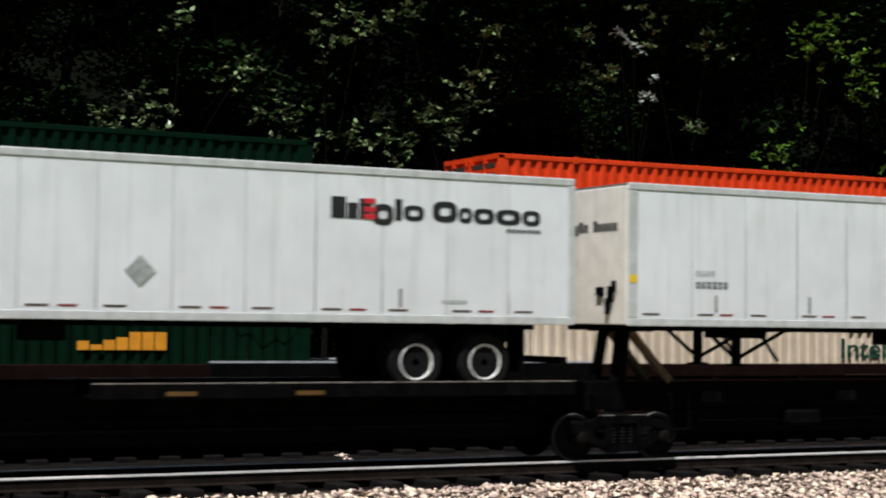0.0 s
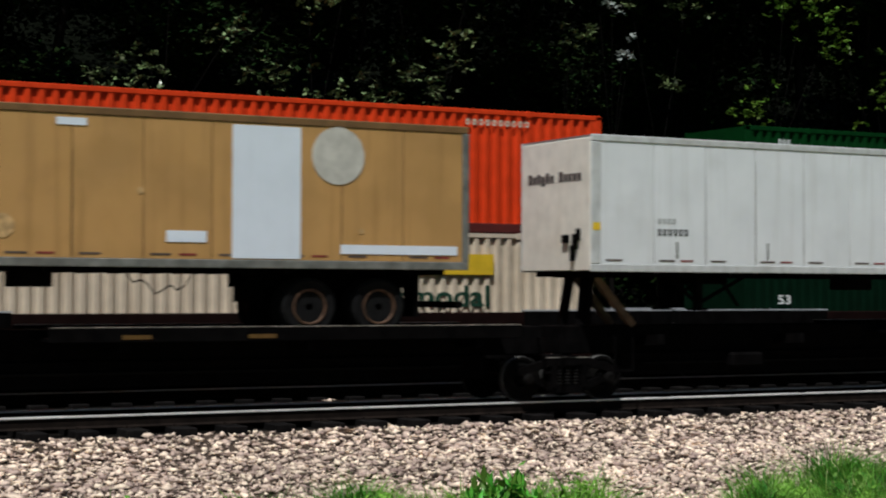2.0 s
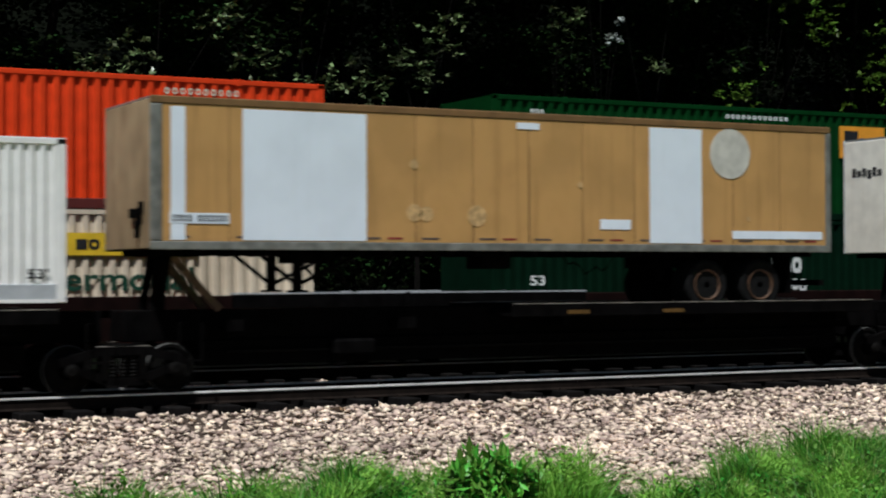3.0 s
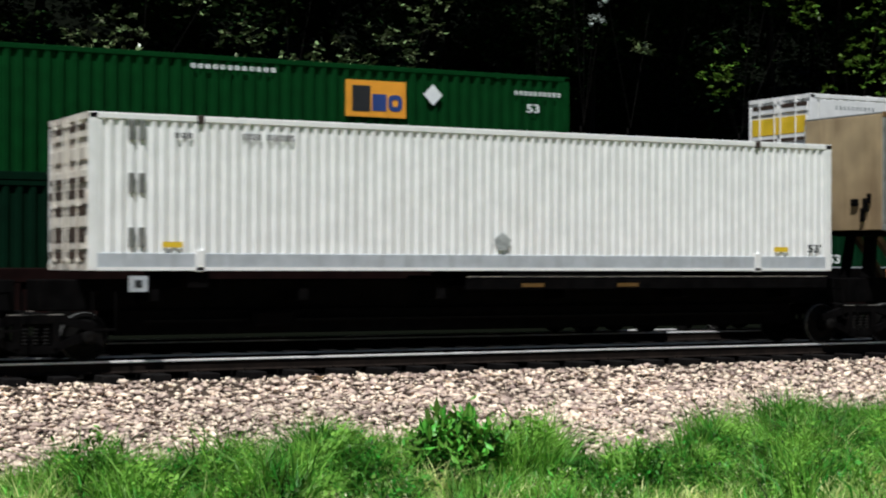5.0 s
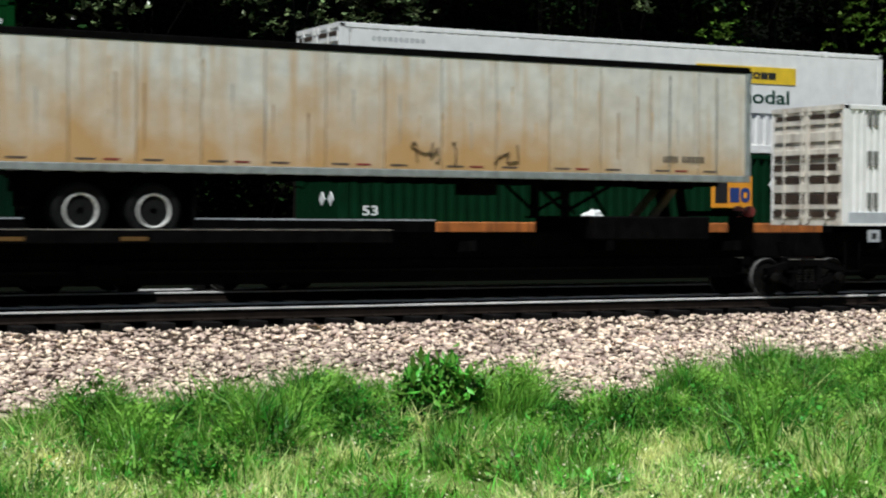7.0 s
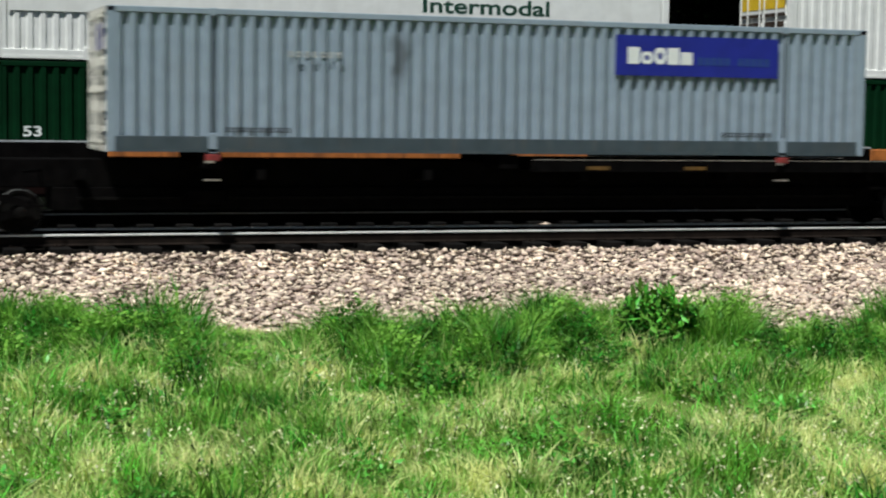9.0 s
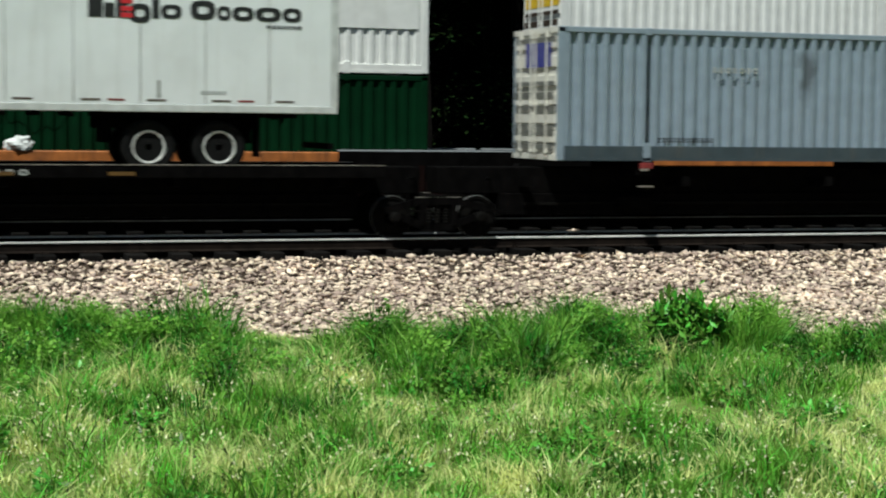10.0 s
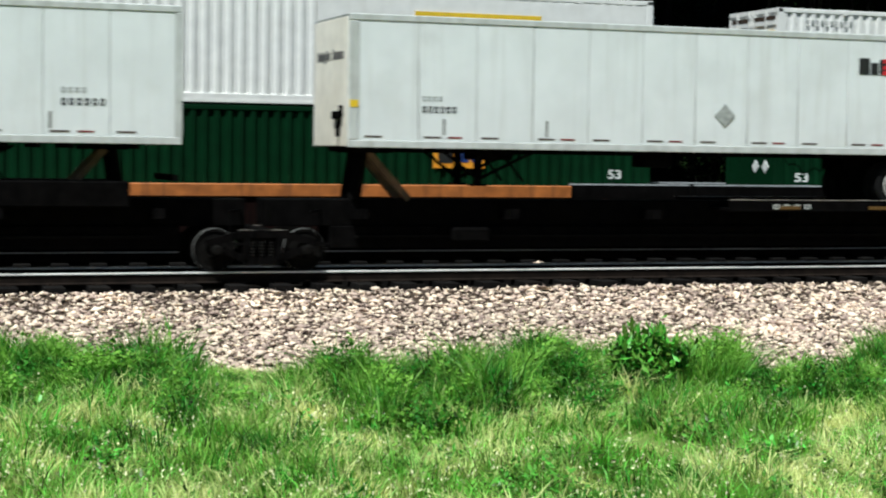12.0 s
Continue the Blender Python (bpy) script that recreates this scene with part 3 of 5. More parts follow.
def leaf_cloud(rng, centres, per, spread, size, droop=0.3, wide=0.32):
    """Folded leaves (two triangles each) round clump centres."""
    n = len(centres) * per
    c = np.repeat(centres, per, 0) + rng.normal(0, 1, (n, 3)) * np.array(spread)
    a = rng.uniform(0, 6.28, n)
    t = rng.normal(0, droop, n)
    s = rng.uniform(0.6, 1.3, n) * size
    d = np.stack([np.cos(a) * np.cos(t), np.sin(a) * np.cos(t), np.sin(t)], 1)
    side = np.stack([-np.sin(a), np.cos(a), rng.normal(0, 0.35, n)], 1)
    up = np.cross(d, side)
    v = np.stack([c, c + d * s[:, None] * 0.5 + side * s[:, None] * wide - up * 0.08 * s[:, None], c + d * s[:, None],
                  c + d * s[:, None] * 0.5 - side * s[:, None] * wide - up * 0.08 * s[:, None]], 1)
    f = (np.array([(0, 1, 2), (0, 2, 3)])[None] + 4 * np.arange(n)[:, None, None]).reshape(-1, 3)
    return v.reshape(-1, 3), f


def weed_bush():
    """A leafy broad-leaved weed standing at the edge of the stones."""
    rng = np.random.default_rng(3)
    x, y = 10.3, -11.0
    z = ground_z(x, y)
    base = thing("weed_bush", "leafy dark green broad-leaved weed at the edge of the ballast", "plant")
    base.location = (x, y, z)
    cs = []
    for i in range(46):
        bm = bmesh.new()
        a = rng.uniform(0, 6.28)
        r, h = rng.uniform(0.05, 0.62), rng.uniform(0.6, 1.18)
        h *= 1 - 0.5 * r
        foot = Vector((0.1 * math.cos(a), 0.1 * math.sin(a), -0.03))
        knee = Vector((0.55 * r * math.cos(a), 0.55 * r * math.sin(a), 0.6 * h))
        top = Vector((r * math.cos(a), r * math.sin(a), h))
        beam(bm, foot, knee, 0.014)
        beam(bm, knee, top, 0.009)
        part("stalk", bm, "dock", base)
        for k in range(5):
            p = knee.lerp(top, k / 4)
            cs.append(tuple(p))
        cs.append(tuple(foot.lerp(knee, rng.uniform(0.5, 0.9))))
    v, f = leaf_cloud(rng, np.array(cs), 10, (0.05, 0.05, 0.06), 0.19, 0.9, 0.17)
    ob = raw_mesh("leaves", v, f, "dock", "", "")
    ob.parent = base


# ---- trees ----
def tree(seed, height, spread, low, leaf, clumps, per=26):
    rng = np.random.default_rng(seed)
    base = thing("tree", "tall leafy deciduous tree at the edge of dark woods", "tree", "trees of the wood")
    bm = bmesh.new()
    r0 = 0.009 * height
    pts = [Vector((0, 0, -0.8))]
    for i in range(1, 7):
        pts.append(Vector((rng.normal(0, 0.15), rng.normal(0, 0.15), height * 0.8 * i / 6)))

    def limb(ps, ra, rb, sides=7):
        rings = []
        for i, p in enumerate(ps):
            r = ra + (rb - ra) * i / (len(ps) - 1)
            rings.append([bm.verts.new((p.x + r * math.cos(6.283 * k / sides), p.y + r * math.sin(6.283 * k / sides), p.z)) for k in range(sides)])
        for a, b in zip(rings, rings[1:]):
            for k in range(sides):
                bm.faces.new((a[k], a[(k + 1) % sides], b[(k + 1) % sides], b[k]))

    limb(pts, r0, r0 * 0.25)
    part("trunk", bm, "bark", base, smooth=True)
    cs = []
    for i in range(18):
        bm = bmesh.new()
        z = rng.uniform(low, height * 0.95)
        a = rng.uniform(0, 6.28)
        q = (z - low) / (height - low)
        reach = spread * (0.55 + 0.45 * math.sin(math.pi * min(1, q * 0.9 + 0.12))) * rng.uniform(0.6, 1.05)
        s = Vector((0, 0, z - 0.25 * reach))
        e = Vector((reach * math.cos(a), reach * math.sin(a), z + rng.uniform(-0.1, 0.25) * reach))
        limb([s, s.lerp(e, 0.5) + Vector((0, 0, 0.1 * reach)), e], r0 * 0.2, r0 * 0.05, 5)
        part("limb", bm, "bark", base, smooth=True)
        for k in range(clumps // 18):
            p = s.lerp(e, rng.uniform(0.4, 1.08))
            cs.append(p + Vector(rng.normal(0, 0.12 * spread, 3)))
    cs = np.array([tuple(c) for c in cs])
    v, f = leaf_cloud(rng, cs, per, (0.42, 0.42, 0.17), 0.24, 0.3)
    ob = raw_mesh("crown", v, f, leaf, "", "")
    ob.parent = base
    return base


def shrub(seed, size, leaf, label):
    rng = np.random.default_rng(seed)
    base = thing("shrub", label, "shrub", "undergrowth of the wood")
    cs = []
    for i in range(14):
        bm = bmesh.new()
        a, r = rng.uniform(0, 6.28), rng.uniform(0.2, 1.0) * size
        h = rng.uniform(0.5, 1.3) * size * (1.15 - 0.45 * r / size)
        beam(bm, (0, 0, -0.3), (r * math.cos(a), r * math.sin(a), h), 0.03)
        part("stem", bm, "bark", base)
        for q in (0.6, 0.8, 1.0):
            cs.append((r * math.cos(a) * q, r * math.sin(a) * q, h * q))
    v, f = leaf_cloud(rng, np.array(cs), 30, (0.2 * size, 0.2 * size, 0.13 * size), 0.2, 0.35)
    ob = raw_mesh("leaves", v, f, leaf, "", "")
    ob.parent = base
    return base


def edge_trees():
    """Slender trees in front of the wood whose boughs look sunlit through lighter leaf colours; boughs: x, height,
    size.
    """
    rng = np.random.default_rng(77)
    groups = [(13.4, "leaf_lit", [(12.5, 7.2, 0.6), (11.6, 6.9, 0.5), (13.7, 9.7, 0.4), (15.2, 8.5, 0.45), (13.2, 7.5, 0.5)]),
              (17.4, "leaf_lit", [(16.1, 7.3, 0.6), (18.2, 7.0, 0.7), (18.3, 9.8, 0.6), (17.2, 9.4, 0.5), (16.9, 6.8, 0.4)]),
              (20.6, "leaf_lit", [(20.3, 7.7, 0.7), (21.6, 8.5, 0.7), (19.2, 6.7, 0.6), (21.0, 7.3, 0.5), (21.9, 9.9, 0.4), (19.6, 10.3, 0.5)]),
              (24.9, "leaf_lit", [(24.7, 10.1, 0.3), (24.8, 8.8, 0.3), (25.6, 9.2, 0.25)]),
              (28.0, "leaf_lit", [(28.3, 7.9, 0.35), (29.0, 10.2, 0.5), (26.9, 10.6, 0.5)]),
              (26.4, "leaf_glare", [(26.2, 9.9, 0.22), (26.6, 8.7, 0.2), (25.9, 10.3, 0.16), (26.9, 9.1, 0.12)]),
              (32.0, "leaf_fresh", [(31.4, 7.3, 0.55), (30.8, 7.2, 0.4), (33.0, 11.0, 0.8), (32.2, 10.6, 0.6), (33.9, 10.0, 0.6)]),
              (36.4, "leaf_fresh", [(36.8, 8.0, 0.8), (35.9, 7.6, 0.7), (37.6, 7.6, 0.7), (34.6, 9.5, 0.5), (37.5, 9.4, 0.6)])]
    for x0, leaf, boughs in groups:
        y0 = 11.3
        z0 = ground_z(x0, y0)
        base = thing("tree", "slender tree with sunlit boughs in front of the woods", "tree", "trees at the edge of the wood")
        base.location = (x0, y0, z0)
        top = 5.6 - z0
        bm = bmesh.new()
        for i in range(5):
            beam(bm, (0.05 * math.sin(i), 0, top * i / 5 - 0.3 * (i == 0)), (0.05 * math.sin(i + 1), 0, top * (i + 1) / 5), 0.13 - 0.02 * i)
        part("trunk", bm, "bark", base)
        cs = []
        for x, z, r in boughs:
            tip = Vector((x - x0, rng.uniform(-0.5, 0.2), z - z0))
            bm = bmesh.new()
            beam(bm, (0.05, 0.0, min(top, tip.z * 0.72)), tip, 0.012)
            part("limb", bm, "bark", base)
            for k in range(int(30 * r)):
                cs.append(tuple(tip + Vector(rng.normal(0, 1, 3)) * r * 0.6))
        v, f = leaf_cloud(rng, np.array(cs), 6, (0.035, 0.035, 0.02), 0.17, 0.4)
        ob = raw_mesh("crown", v, f, leaf, "", "")
        ob.parent = base


def woods():
    rng = random.Random(4)
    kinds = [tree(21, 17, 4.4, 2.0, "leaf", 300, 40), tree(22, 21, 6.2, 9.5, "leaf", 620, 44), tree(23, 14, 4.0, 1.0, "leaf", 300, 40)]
    first = [(3, 17.5), (12, 15.8), (30, 17.5)]
    for ob, (x, y) in zip(kinds, first):
        ob.matrix_basis = pose(x, y, ground_z(x, y), 0, 0, rng.uniform(0, 360))
    # copies with unseen high crowns, added to keep sun off the wood below
    tall = [(-8, 16), (0, 15.6), (6, 16.2), (18, 16.2), (24, 15.6), (30, 16.0), (36.5, 15.7), (43, 16.2), (50, 16), (57, 16)]
    for x, y in tall:
        copy_thing(kinds[1], pose(x, y, ground_z(x, y), 0, 0, rng.uniform(0, 360)))
    spots = [(-3, 17), (9, 16.4), (15, 16.6), (21, 16.3), (27, 16.5), (33.5, 16.4), (40, 16.4), (46, 17),
             (6, 19.5), (12, 20.5), (18, 20), (24, 20.5), (31, 19.5), (38, 20.5), (45, 20), (0, 21), (52, 20),
             (4, 23.5), (11, 24), (17, 23), (24, 24), (31, 23.5), (38, 24), (45, 23.5), (52, 24), (10, 26), (20, 27), (30, 26), (40, 27), (50, 27), (60, 27), (58, 17), (66, 22), (-10, 18), (-18, 20)]
    edge_trees()
    for i, (x, y) in enumerate(spots):
        k = kinds[(i % 2) * 2]
        c = copy_thing(k, pose(x, y, ground_z(x, y), 0, 0, rng.uniform(0, 360)))
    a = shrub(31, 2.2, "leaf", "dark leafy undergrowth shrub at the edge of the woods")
    a.matrix_basis = pose(5, 14.2, ground_z(5, 14.2))
    for i in range(14):
        x, y = 1 + 3.4 * i + rng.uniform(-0.8, 0.8), rng.uniform(14, 15.5)
        copy_thing(a, pose(x, y, ground_z(x, y), 0, 0, rng.uniform(0, 360)))


# ---- railway cars ----
def wheelset(parent, x):
    bm = bmesh.new()
    lathe(bm, [(0.085, -0.95), (0.085, 0.95)], n=12)
    axle = part("wheelset", bm, "steel", parent, smooth=False)
    for s in (-1, 1):
        bm = bmesh.new()
        lathe(bm, [(0.10, s * 0.70), (0.16, s * 0.80), (0.33, s * 0.775), (0.36, s * 0.80), (0.415, s * 0.80), (0.42, s * 0.79), (0.42, s * 0.70), (0.445, s * 0.69), (0.44, s * 0.665), (0.34, s * 0.67), (0.30, s * 0.70)], n=30)
        part("wheel", bm, "steel", axle)
        bm = bmesh.new()
        lathe(bm, [(0.416, s * 0.803), (0.4225, s * 0.79), (0.4225, s * 0.72), (0.419, s * 0.71)], n=30, caps=False)
        part("tread", bm, "tread", axle)
    axle.location = (x, 0, 0.42)
    return axle


def bogie():
    base = thing("bogie", "dark cast-steel freight bogie with two wheelsets on the rails", "rail bogie")
    sets = [wheelset(base, -0.89), wheelset(base, 0.89)]
    for s in (-1, 1):
        y0, y1 = s * 0.93, s * 1.07
        bm = bmesh.new()
        for a, b, w, h in (((-1.1, 0.56), (-0.45, 0.72), 0.14, 0.15), ((-0.5, 0.74), (0.5, 0.74), 0.14, 0.14), ((0.45, 0.72), (1.1, 0.56), 0.14, 0.15),
                           ((-0.75, 0.42), (-0.3, 0.24), 0.14, 0.12), ((-0.35, 0.23), (0.35, 0.23), 0.14, 0.12), ((0.3, 0.24), (0.75, 0.42), 0.14, 0.12),
                           ((-0.33, 0.25), (-0.33, 0.74), 0.14, 0.12), ((0.33, 0.25), (0.33, 0.74), 0.14, 0.12)):
            beam(bm, (a[0], s * 1.0, a[1]), (b[0], s * 1.0, b[1]), h, w)
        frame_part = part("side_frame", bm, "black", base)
        # a pale strip paints the glint along the side frame
        part_box("worn_edge", (-0.46, 0.46, y0 + 0.02, y1 - 0.02, 0.811, 0.822) if s > 0 else (-0.46, 0.46, y1 + 0.02, y0 - 0.02, 0.811, 0.822), "deck", frame_part, "pale strip drawn as the top edge glint")
        for x in (-0.18, 0, 0.18):
            bm = bmesh.new()
            lathe(bm, [(0.045 + 0.02 * (k % 2), -0.165 + 0.03 * k) for k in range(12)], n=10)
            bmesh.ops.rotate(bm, verts=list(bm.verts), matrix=Matrix.Rotation(radians(90), 3, "X"))
            bmesh.ops.translate(bm, verts=list(bm.verts), vec=(x, s * 1.0, 0.46))
            part("spring", bm, "steel", base)
        for x in (-0.89, 0.89):
            bm = bmesh.new()
            lathe(bm, [(0.10, s * 1.0), (0.12, s * 1.04), (0.12, s * 1.09), (0.07, s * 1.12)], (x, 0, 0.42), 14)
            part("bearing_cap", bm, "steel", base)
    part_box("bolster", (-0.2, 0.2, -1.05, 1.05, 0.62, 0.84), "black", base, bevel=0.02)
    return base, sets


def spine_car(x0, x1, load, L0, flip=False, marked=False):
    """One unit of a spine car between two bogies, x from the load's end; load: trailer or container."""
    base = thing("spine_car", "black steel spine car unit carrying a %s" % load, "rail car", "spine cars of the near train")
    bm = bmesh.new()
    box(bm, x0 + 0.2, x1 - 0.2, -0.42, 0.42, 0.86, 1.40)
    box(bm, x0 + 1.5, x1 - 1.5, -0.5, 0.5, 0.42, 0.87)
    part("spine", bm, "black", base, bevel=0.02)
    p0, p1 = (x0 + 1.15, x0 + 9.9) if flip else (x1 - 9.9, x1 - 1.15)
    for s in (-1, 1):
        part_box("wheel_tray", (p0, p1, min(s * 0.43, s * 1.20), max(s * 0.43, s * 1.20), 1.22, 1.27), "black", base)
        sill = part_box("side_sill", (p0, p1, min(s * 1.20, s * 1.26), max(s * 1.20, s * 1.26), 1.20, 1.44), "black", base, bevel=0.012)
        # highlight on the sill edge, made as a pale strip
        part_box("worn_edge", (p0 + 0.02, p1 - 0.02, min(s * 1.195, s * 1.265), max(s * 1.195, s * 1.265), 1.441, 1.456), "deck", sill, "pale strip drawn as the sill edge highlight")
    for x in (p0 + 1.2, p0 + 3.4):
        part_box("reflector", (x, x + 0.5, -1.268, -1.26, 1.25, 1.32), "dim_amber", base, "faded yellow reflector")
    if marked:
        bars(base, p0 + 1.0, p0 + 2.0, -1.26, 1.25, 1.36, [(0, 1), (0, 1), (0, 1), (0, 1)], "grey_ink", solid=False)
    n = int((x1 - x0) / 3)
    for i in range(n):
        x = x0 + 2 + (x1 - x0 - 4) * i / (n - 1)
        for s in (-1, 1):
            bm = bmesh.new()
            beam(bm, (x, s * 0.42, 1.1), (x, s * 1.19, 1.14), 0.16, 0.2)
            part("cross_bearer", bm, "black", base)
    bm = bmesh.new()
    beam(bm, (x0 + 2.0, -0.55, 0.66), (x1 - 2.0, -0.55, 0.66), 0.05)
    part("brake_pipe", bm, "steel", base)
    part_box("brake_cylinder", (x0 + 4.0, x0 + 4.8, -0.8, -0.45, 0.55, 0.85), "black", base, bevel=0.05)
    # grab irons and step at the ends
    for x in (x0 + 0.9, x1 - 0.7):
        bm = bmesh.new()
        beam(bm, (x, -1.25, 0.55), (x, -1.25, 1.2), 0.025)
        beam(bm, (x + 0.4, -1.25, 0.55), (x + 0.4, -1.25, 1.2), 0.025)
        beam(bm, (x, -1.25, 0.56), (x + 0.4, -1.25, 0.56), 0.04)
        beam(bm, (x, -1.25, 1.18), (x + 0.4, -0.4, 1.18), 0.04)
        part("step", bm, "black", base)
    if load == "trailer":
        hx, d = (L0 + 15.3, -1) if flip else (L0 + 0.25, 1)
        for s in (-1, 1):
            bm = bmesh.new()
            beam(bm, (hx + d * 0.3, s * 0.33, 2.36), (hx + d * 0.15, s * 0.38, 1.4), 0.26, 0.15)
            part("hitch_leg", bm, "black", base, "black hitch leg")
            bm = bmesh.new()
            beam(bm, (hx + d * 0.45, s * 0.33, 2.34), (hx + d * 1.3, s * 0.38, 1.4), 0.15, 0.13)
            part("hitch_brace", bm, "strut", base, "rust-brown diagonal brace")
        if flip:
            part_box("hitch_base", (hx - 3.0, hx - 0.1, -1.2, 1.2, 1.25, 1.74), "black", base, bevel=0.03)
        part_box("hitch_plate", (hx + d * 0.45 - 0.45, hx + d * 0.45 + 0.45, -0.45, 0.45, 2.33, 2.42), "black", base)
    else:
        for x in (L0 + 1.98, L0 + 14.17, L0 + 8.0):
            part_box("pedestal", (x - 0.2, x + 0.2, -1.2, 1.2, 1.25, 1.545), "black", base, bevel=0.02)
    return base


def tyre_pair(parent, x, z=1.78, rim="rim"):
    for s in (-1, 1):
        for k, inner in ((1.0, False), (0.68, True)):
            y = s * k
            bm = bmesh.new()
            lathe(bm, [(0.30, y + 0.11), (0.45, y + 0.135), (0.50, y + 0.10), (0.505, y), (0.50, y - 0.10), (0.45, y - 0.135), (0.30, y - 0.11)], (x, 0, z), 32)
            t = part("tyre", bm, "tyre", parent)
            if not inner:
                bm = bmesh.new()
                # dark disc inside the rim: wheel shading is put into its colour
                o = s * 1.0
                lathe(bm, [(0.29, o + s * 0.10), (0.28, o + s * 0.09), (0.27, o + s * 0.04), (0.20, o + s * 0.0), (0.15, o + s * 0.02), (0.11, o + s * 0.10), (0.06, o + s * 0.11)], (x, 0, z), 32)
                part("disc", bm, "disc", t, "wheel disc darkened to look shaded")
                bm = bmesh.new()
                lathe(bm, [(0.312, o + s * 0.10), (0.314, o + s * 0.14), (0.292, o + s * 0.145), (0.272, o + s * 0.11), (0.266, o + s * 0.09)], (x, 0, z), 32, caps=False)
                part("wheel_rim", bm, rim, t, "pale wheel rim" if rim == "rim" else "rust-brown wheel rim")


PLAIN_WORD = [(0, 1), (0, .74), (0, .95), (-.25, .74), (0, 1), (0, .74), None, (0, 1), (0, .74), (0, .74), (0, .74), (0, .74)]
PLAIN_WIDTHS = [.66, .5, .55, .95, .36, .95, .3, 1.15, .65, 1.0, 1.2, .9]


def trailer(L, zb, zt, wall, front, label, group, name_bars=False, doors_left=False, flip=False, roofline="alu", core="seam", edge="alu", post=0.22, slide=0.0, rim="rim", worn=None, worn_panels=0):
    """A dry-van trailer; x from its left end."""
    base = thing("semi_trailer", label, "trailer", group)
    hw = 1.28
    body = part_box("body", (0.06, L - 0.05, -hw, hw, zb + 0.1, zt - 0.03), core, base)
    n = int(round(L / 1.22))
    w = (L - 0.34) / n
    bm = bmesh.new()
    box(bm, 0.007, w - 0.007, -hw - 0.014, -hw + 0.001, zb + 0.14, zt - 0.13)
    full = mesh_of("side_panel", bm, wall, bevel=0.006)
    bm = bmesh.new()
    box(bm, 0.012, w - 0.012, hw - 0.001, hw + 0.014, zb + 0.14, zt - 0.13)
    back = mesh_of("side_panel", bm, wall, bevel=0.006)
    dirty = full
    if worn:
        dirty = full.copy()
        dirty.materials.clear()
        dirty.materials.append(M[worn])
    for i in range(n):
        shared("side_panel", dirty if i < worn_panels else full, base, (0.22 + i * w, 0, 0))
        shared("side_panel", back, base, (0.22 + i * w, 0, 0))
    for s in (-1, 1):
        y0, y1 = sorted((s * (hw - 0.02), s * (hw + 0.03)))
        part_box("top_rail", (0.0, L, y0, y1, zt - 0.13, zt), roofline, base, "grey aluminium rail", bevel=0.015)
        part_box("bottom_rail", (0.0, L, y0, y1, zb, zb + 0.14), edge, base, "grey aluminium rail", bevel=0.01)
        part_box("front_post", (0.0, post, y0, y1, zb + 0.14, zt - 0.13), edge, base, "grey corner post", bevel=0.03)
        part_box("rear_post", (L - 0.12, L + 0.01, y0, y1, zb + 0.14, zt - 0.13), edge, base, bevel=0.01)
    part_box("roof", (0.02, L - 0.02, -hw, hw, zt - 0.03, zt - 0.004), "alu", base)
    part_box("rear_door", (L - 0.05, L - 0.01, -hw + 0.03, hw - 0.03, zb + 0.12, zt - 0.1), "alu", base)
    part_box("rear_bumper", (L - 0.12, L - 0.02, -1.1, 1.1, 1.75, 1.87), "black", base)
    # end facing left
    if doors_left:
        for s in (-1, 1):
            a, b = sorted((s * 0.02, s * 1.24))
            part_box("door", (0.0, 0.06, a, b, zb + 0.1, zt - 0.1), front, base, "rust-streaked door leaf", bevel=0.01)
            for y in (s * 0.35, s * 0.9):
                bm = bmesh.new()
                beam(bm, (-0.03, y, zb + 0.02), (-0.03, y, zt - 0.08), 0.035)
                for z in (zb + 0.3, zb + 1.0, zb + 1.9):
                    box(bm, -0.05, 0.0, y - 0.05, y + 0.05, z, z + 0.07)
                part("lock_rod", bm, "rust_white", base)
        for y in (-1.0, -0.4, 0.2, 0.8):
            part_box("mud_flap_bracket", (0.05, 0.12, y, y + 0.06, zb - 0.45, zb), "rust_white", base)
    else:
        part_box("front_wall", (0.0, 0.06, -hw + 0.02, hw - 0.02, zb + 0.02, zt - 0.05), front, base, "front wall with road dirt", bevel=0.012)
        for z0, y0, dy, dz in ((zb + 0.55, -0.55, 0.22, 0.16), (zb + 0.42, -0.85, 0.14, 0.3), (zb + 0.6, -0.95, 0.1, 0.22), (zb + 0.2, -0.75, 0.12, 0.3)):
            part_box("air_connector", (-0.07, 0.0, y0, y0 + dy, z0, z0 + dz), "black", base, bevel=0.015)
        if name_bars:
            for i, h in enumerate(PLAIN_WORD):
                if h:
                    y = 1.0 - i * 0.165
                    part_box("lettering_bar", (-0.006, 0.0, y - 0.13, y, zt - 0.86 + 0.2 * h[0], zt - 0.86 + 0.2 * h[1]), "ink", base)
    # reflective marks along the lower edge
    bm = bmesh.new()
    box(bm, 0, 0.36, -hw - 0.02, -hw - 0.012, zb + 0.20, zb + 0.235)
    strip = mesh_of("reflector_strip", bm, "reflector_dark")
    bm = bmesh.new()
    box(bm, 0, 0.30, -hw - 0.02, -hw - 0.012, zb + 0.20, zb + 0.235)
    strip2 = mesh_of("reflector_strip", bm, "reflector")
    for i in range(n):
        x = 0.22 + i * w
        shared("reflector_strip", strip, base, (x + 0.12, 0, 0))
        if i % 2 == 1:
            shared("reflector_strip", strip2, base, (x + 0.62, 0, 0))
    # running gear
    wx = (1.7, 3.03) if flip else (L - 3.03 - slide, L - 1.7 - slide)
    for x in wx:
        tyre_pair(base, x, rim=rim)
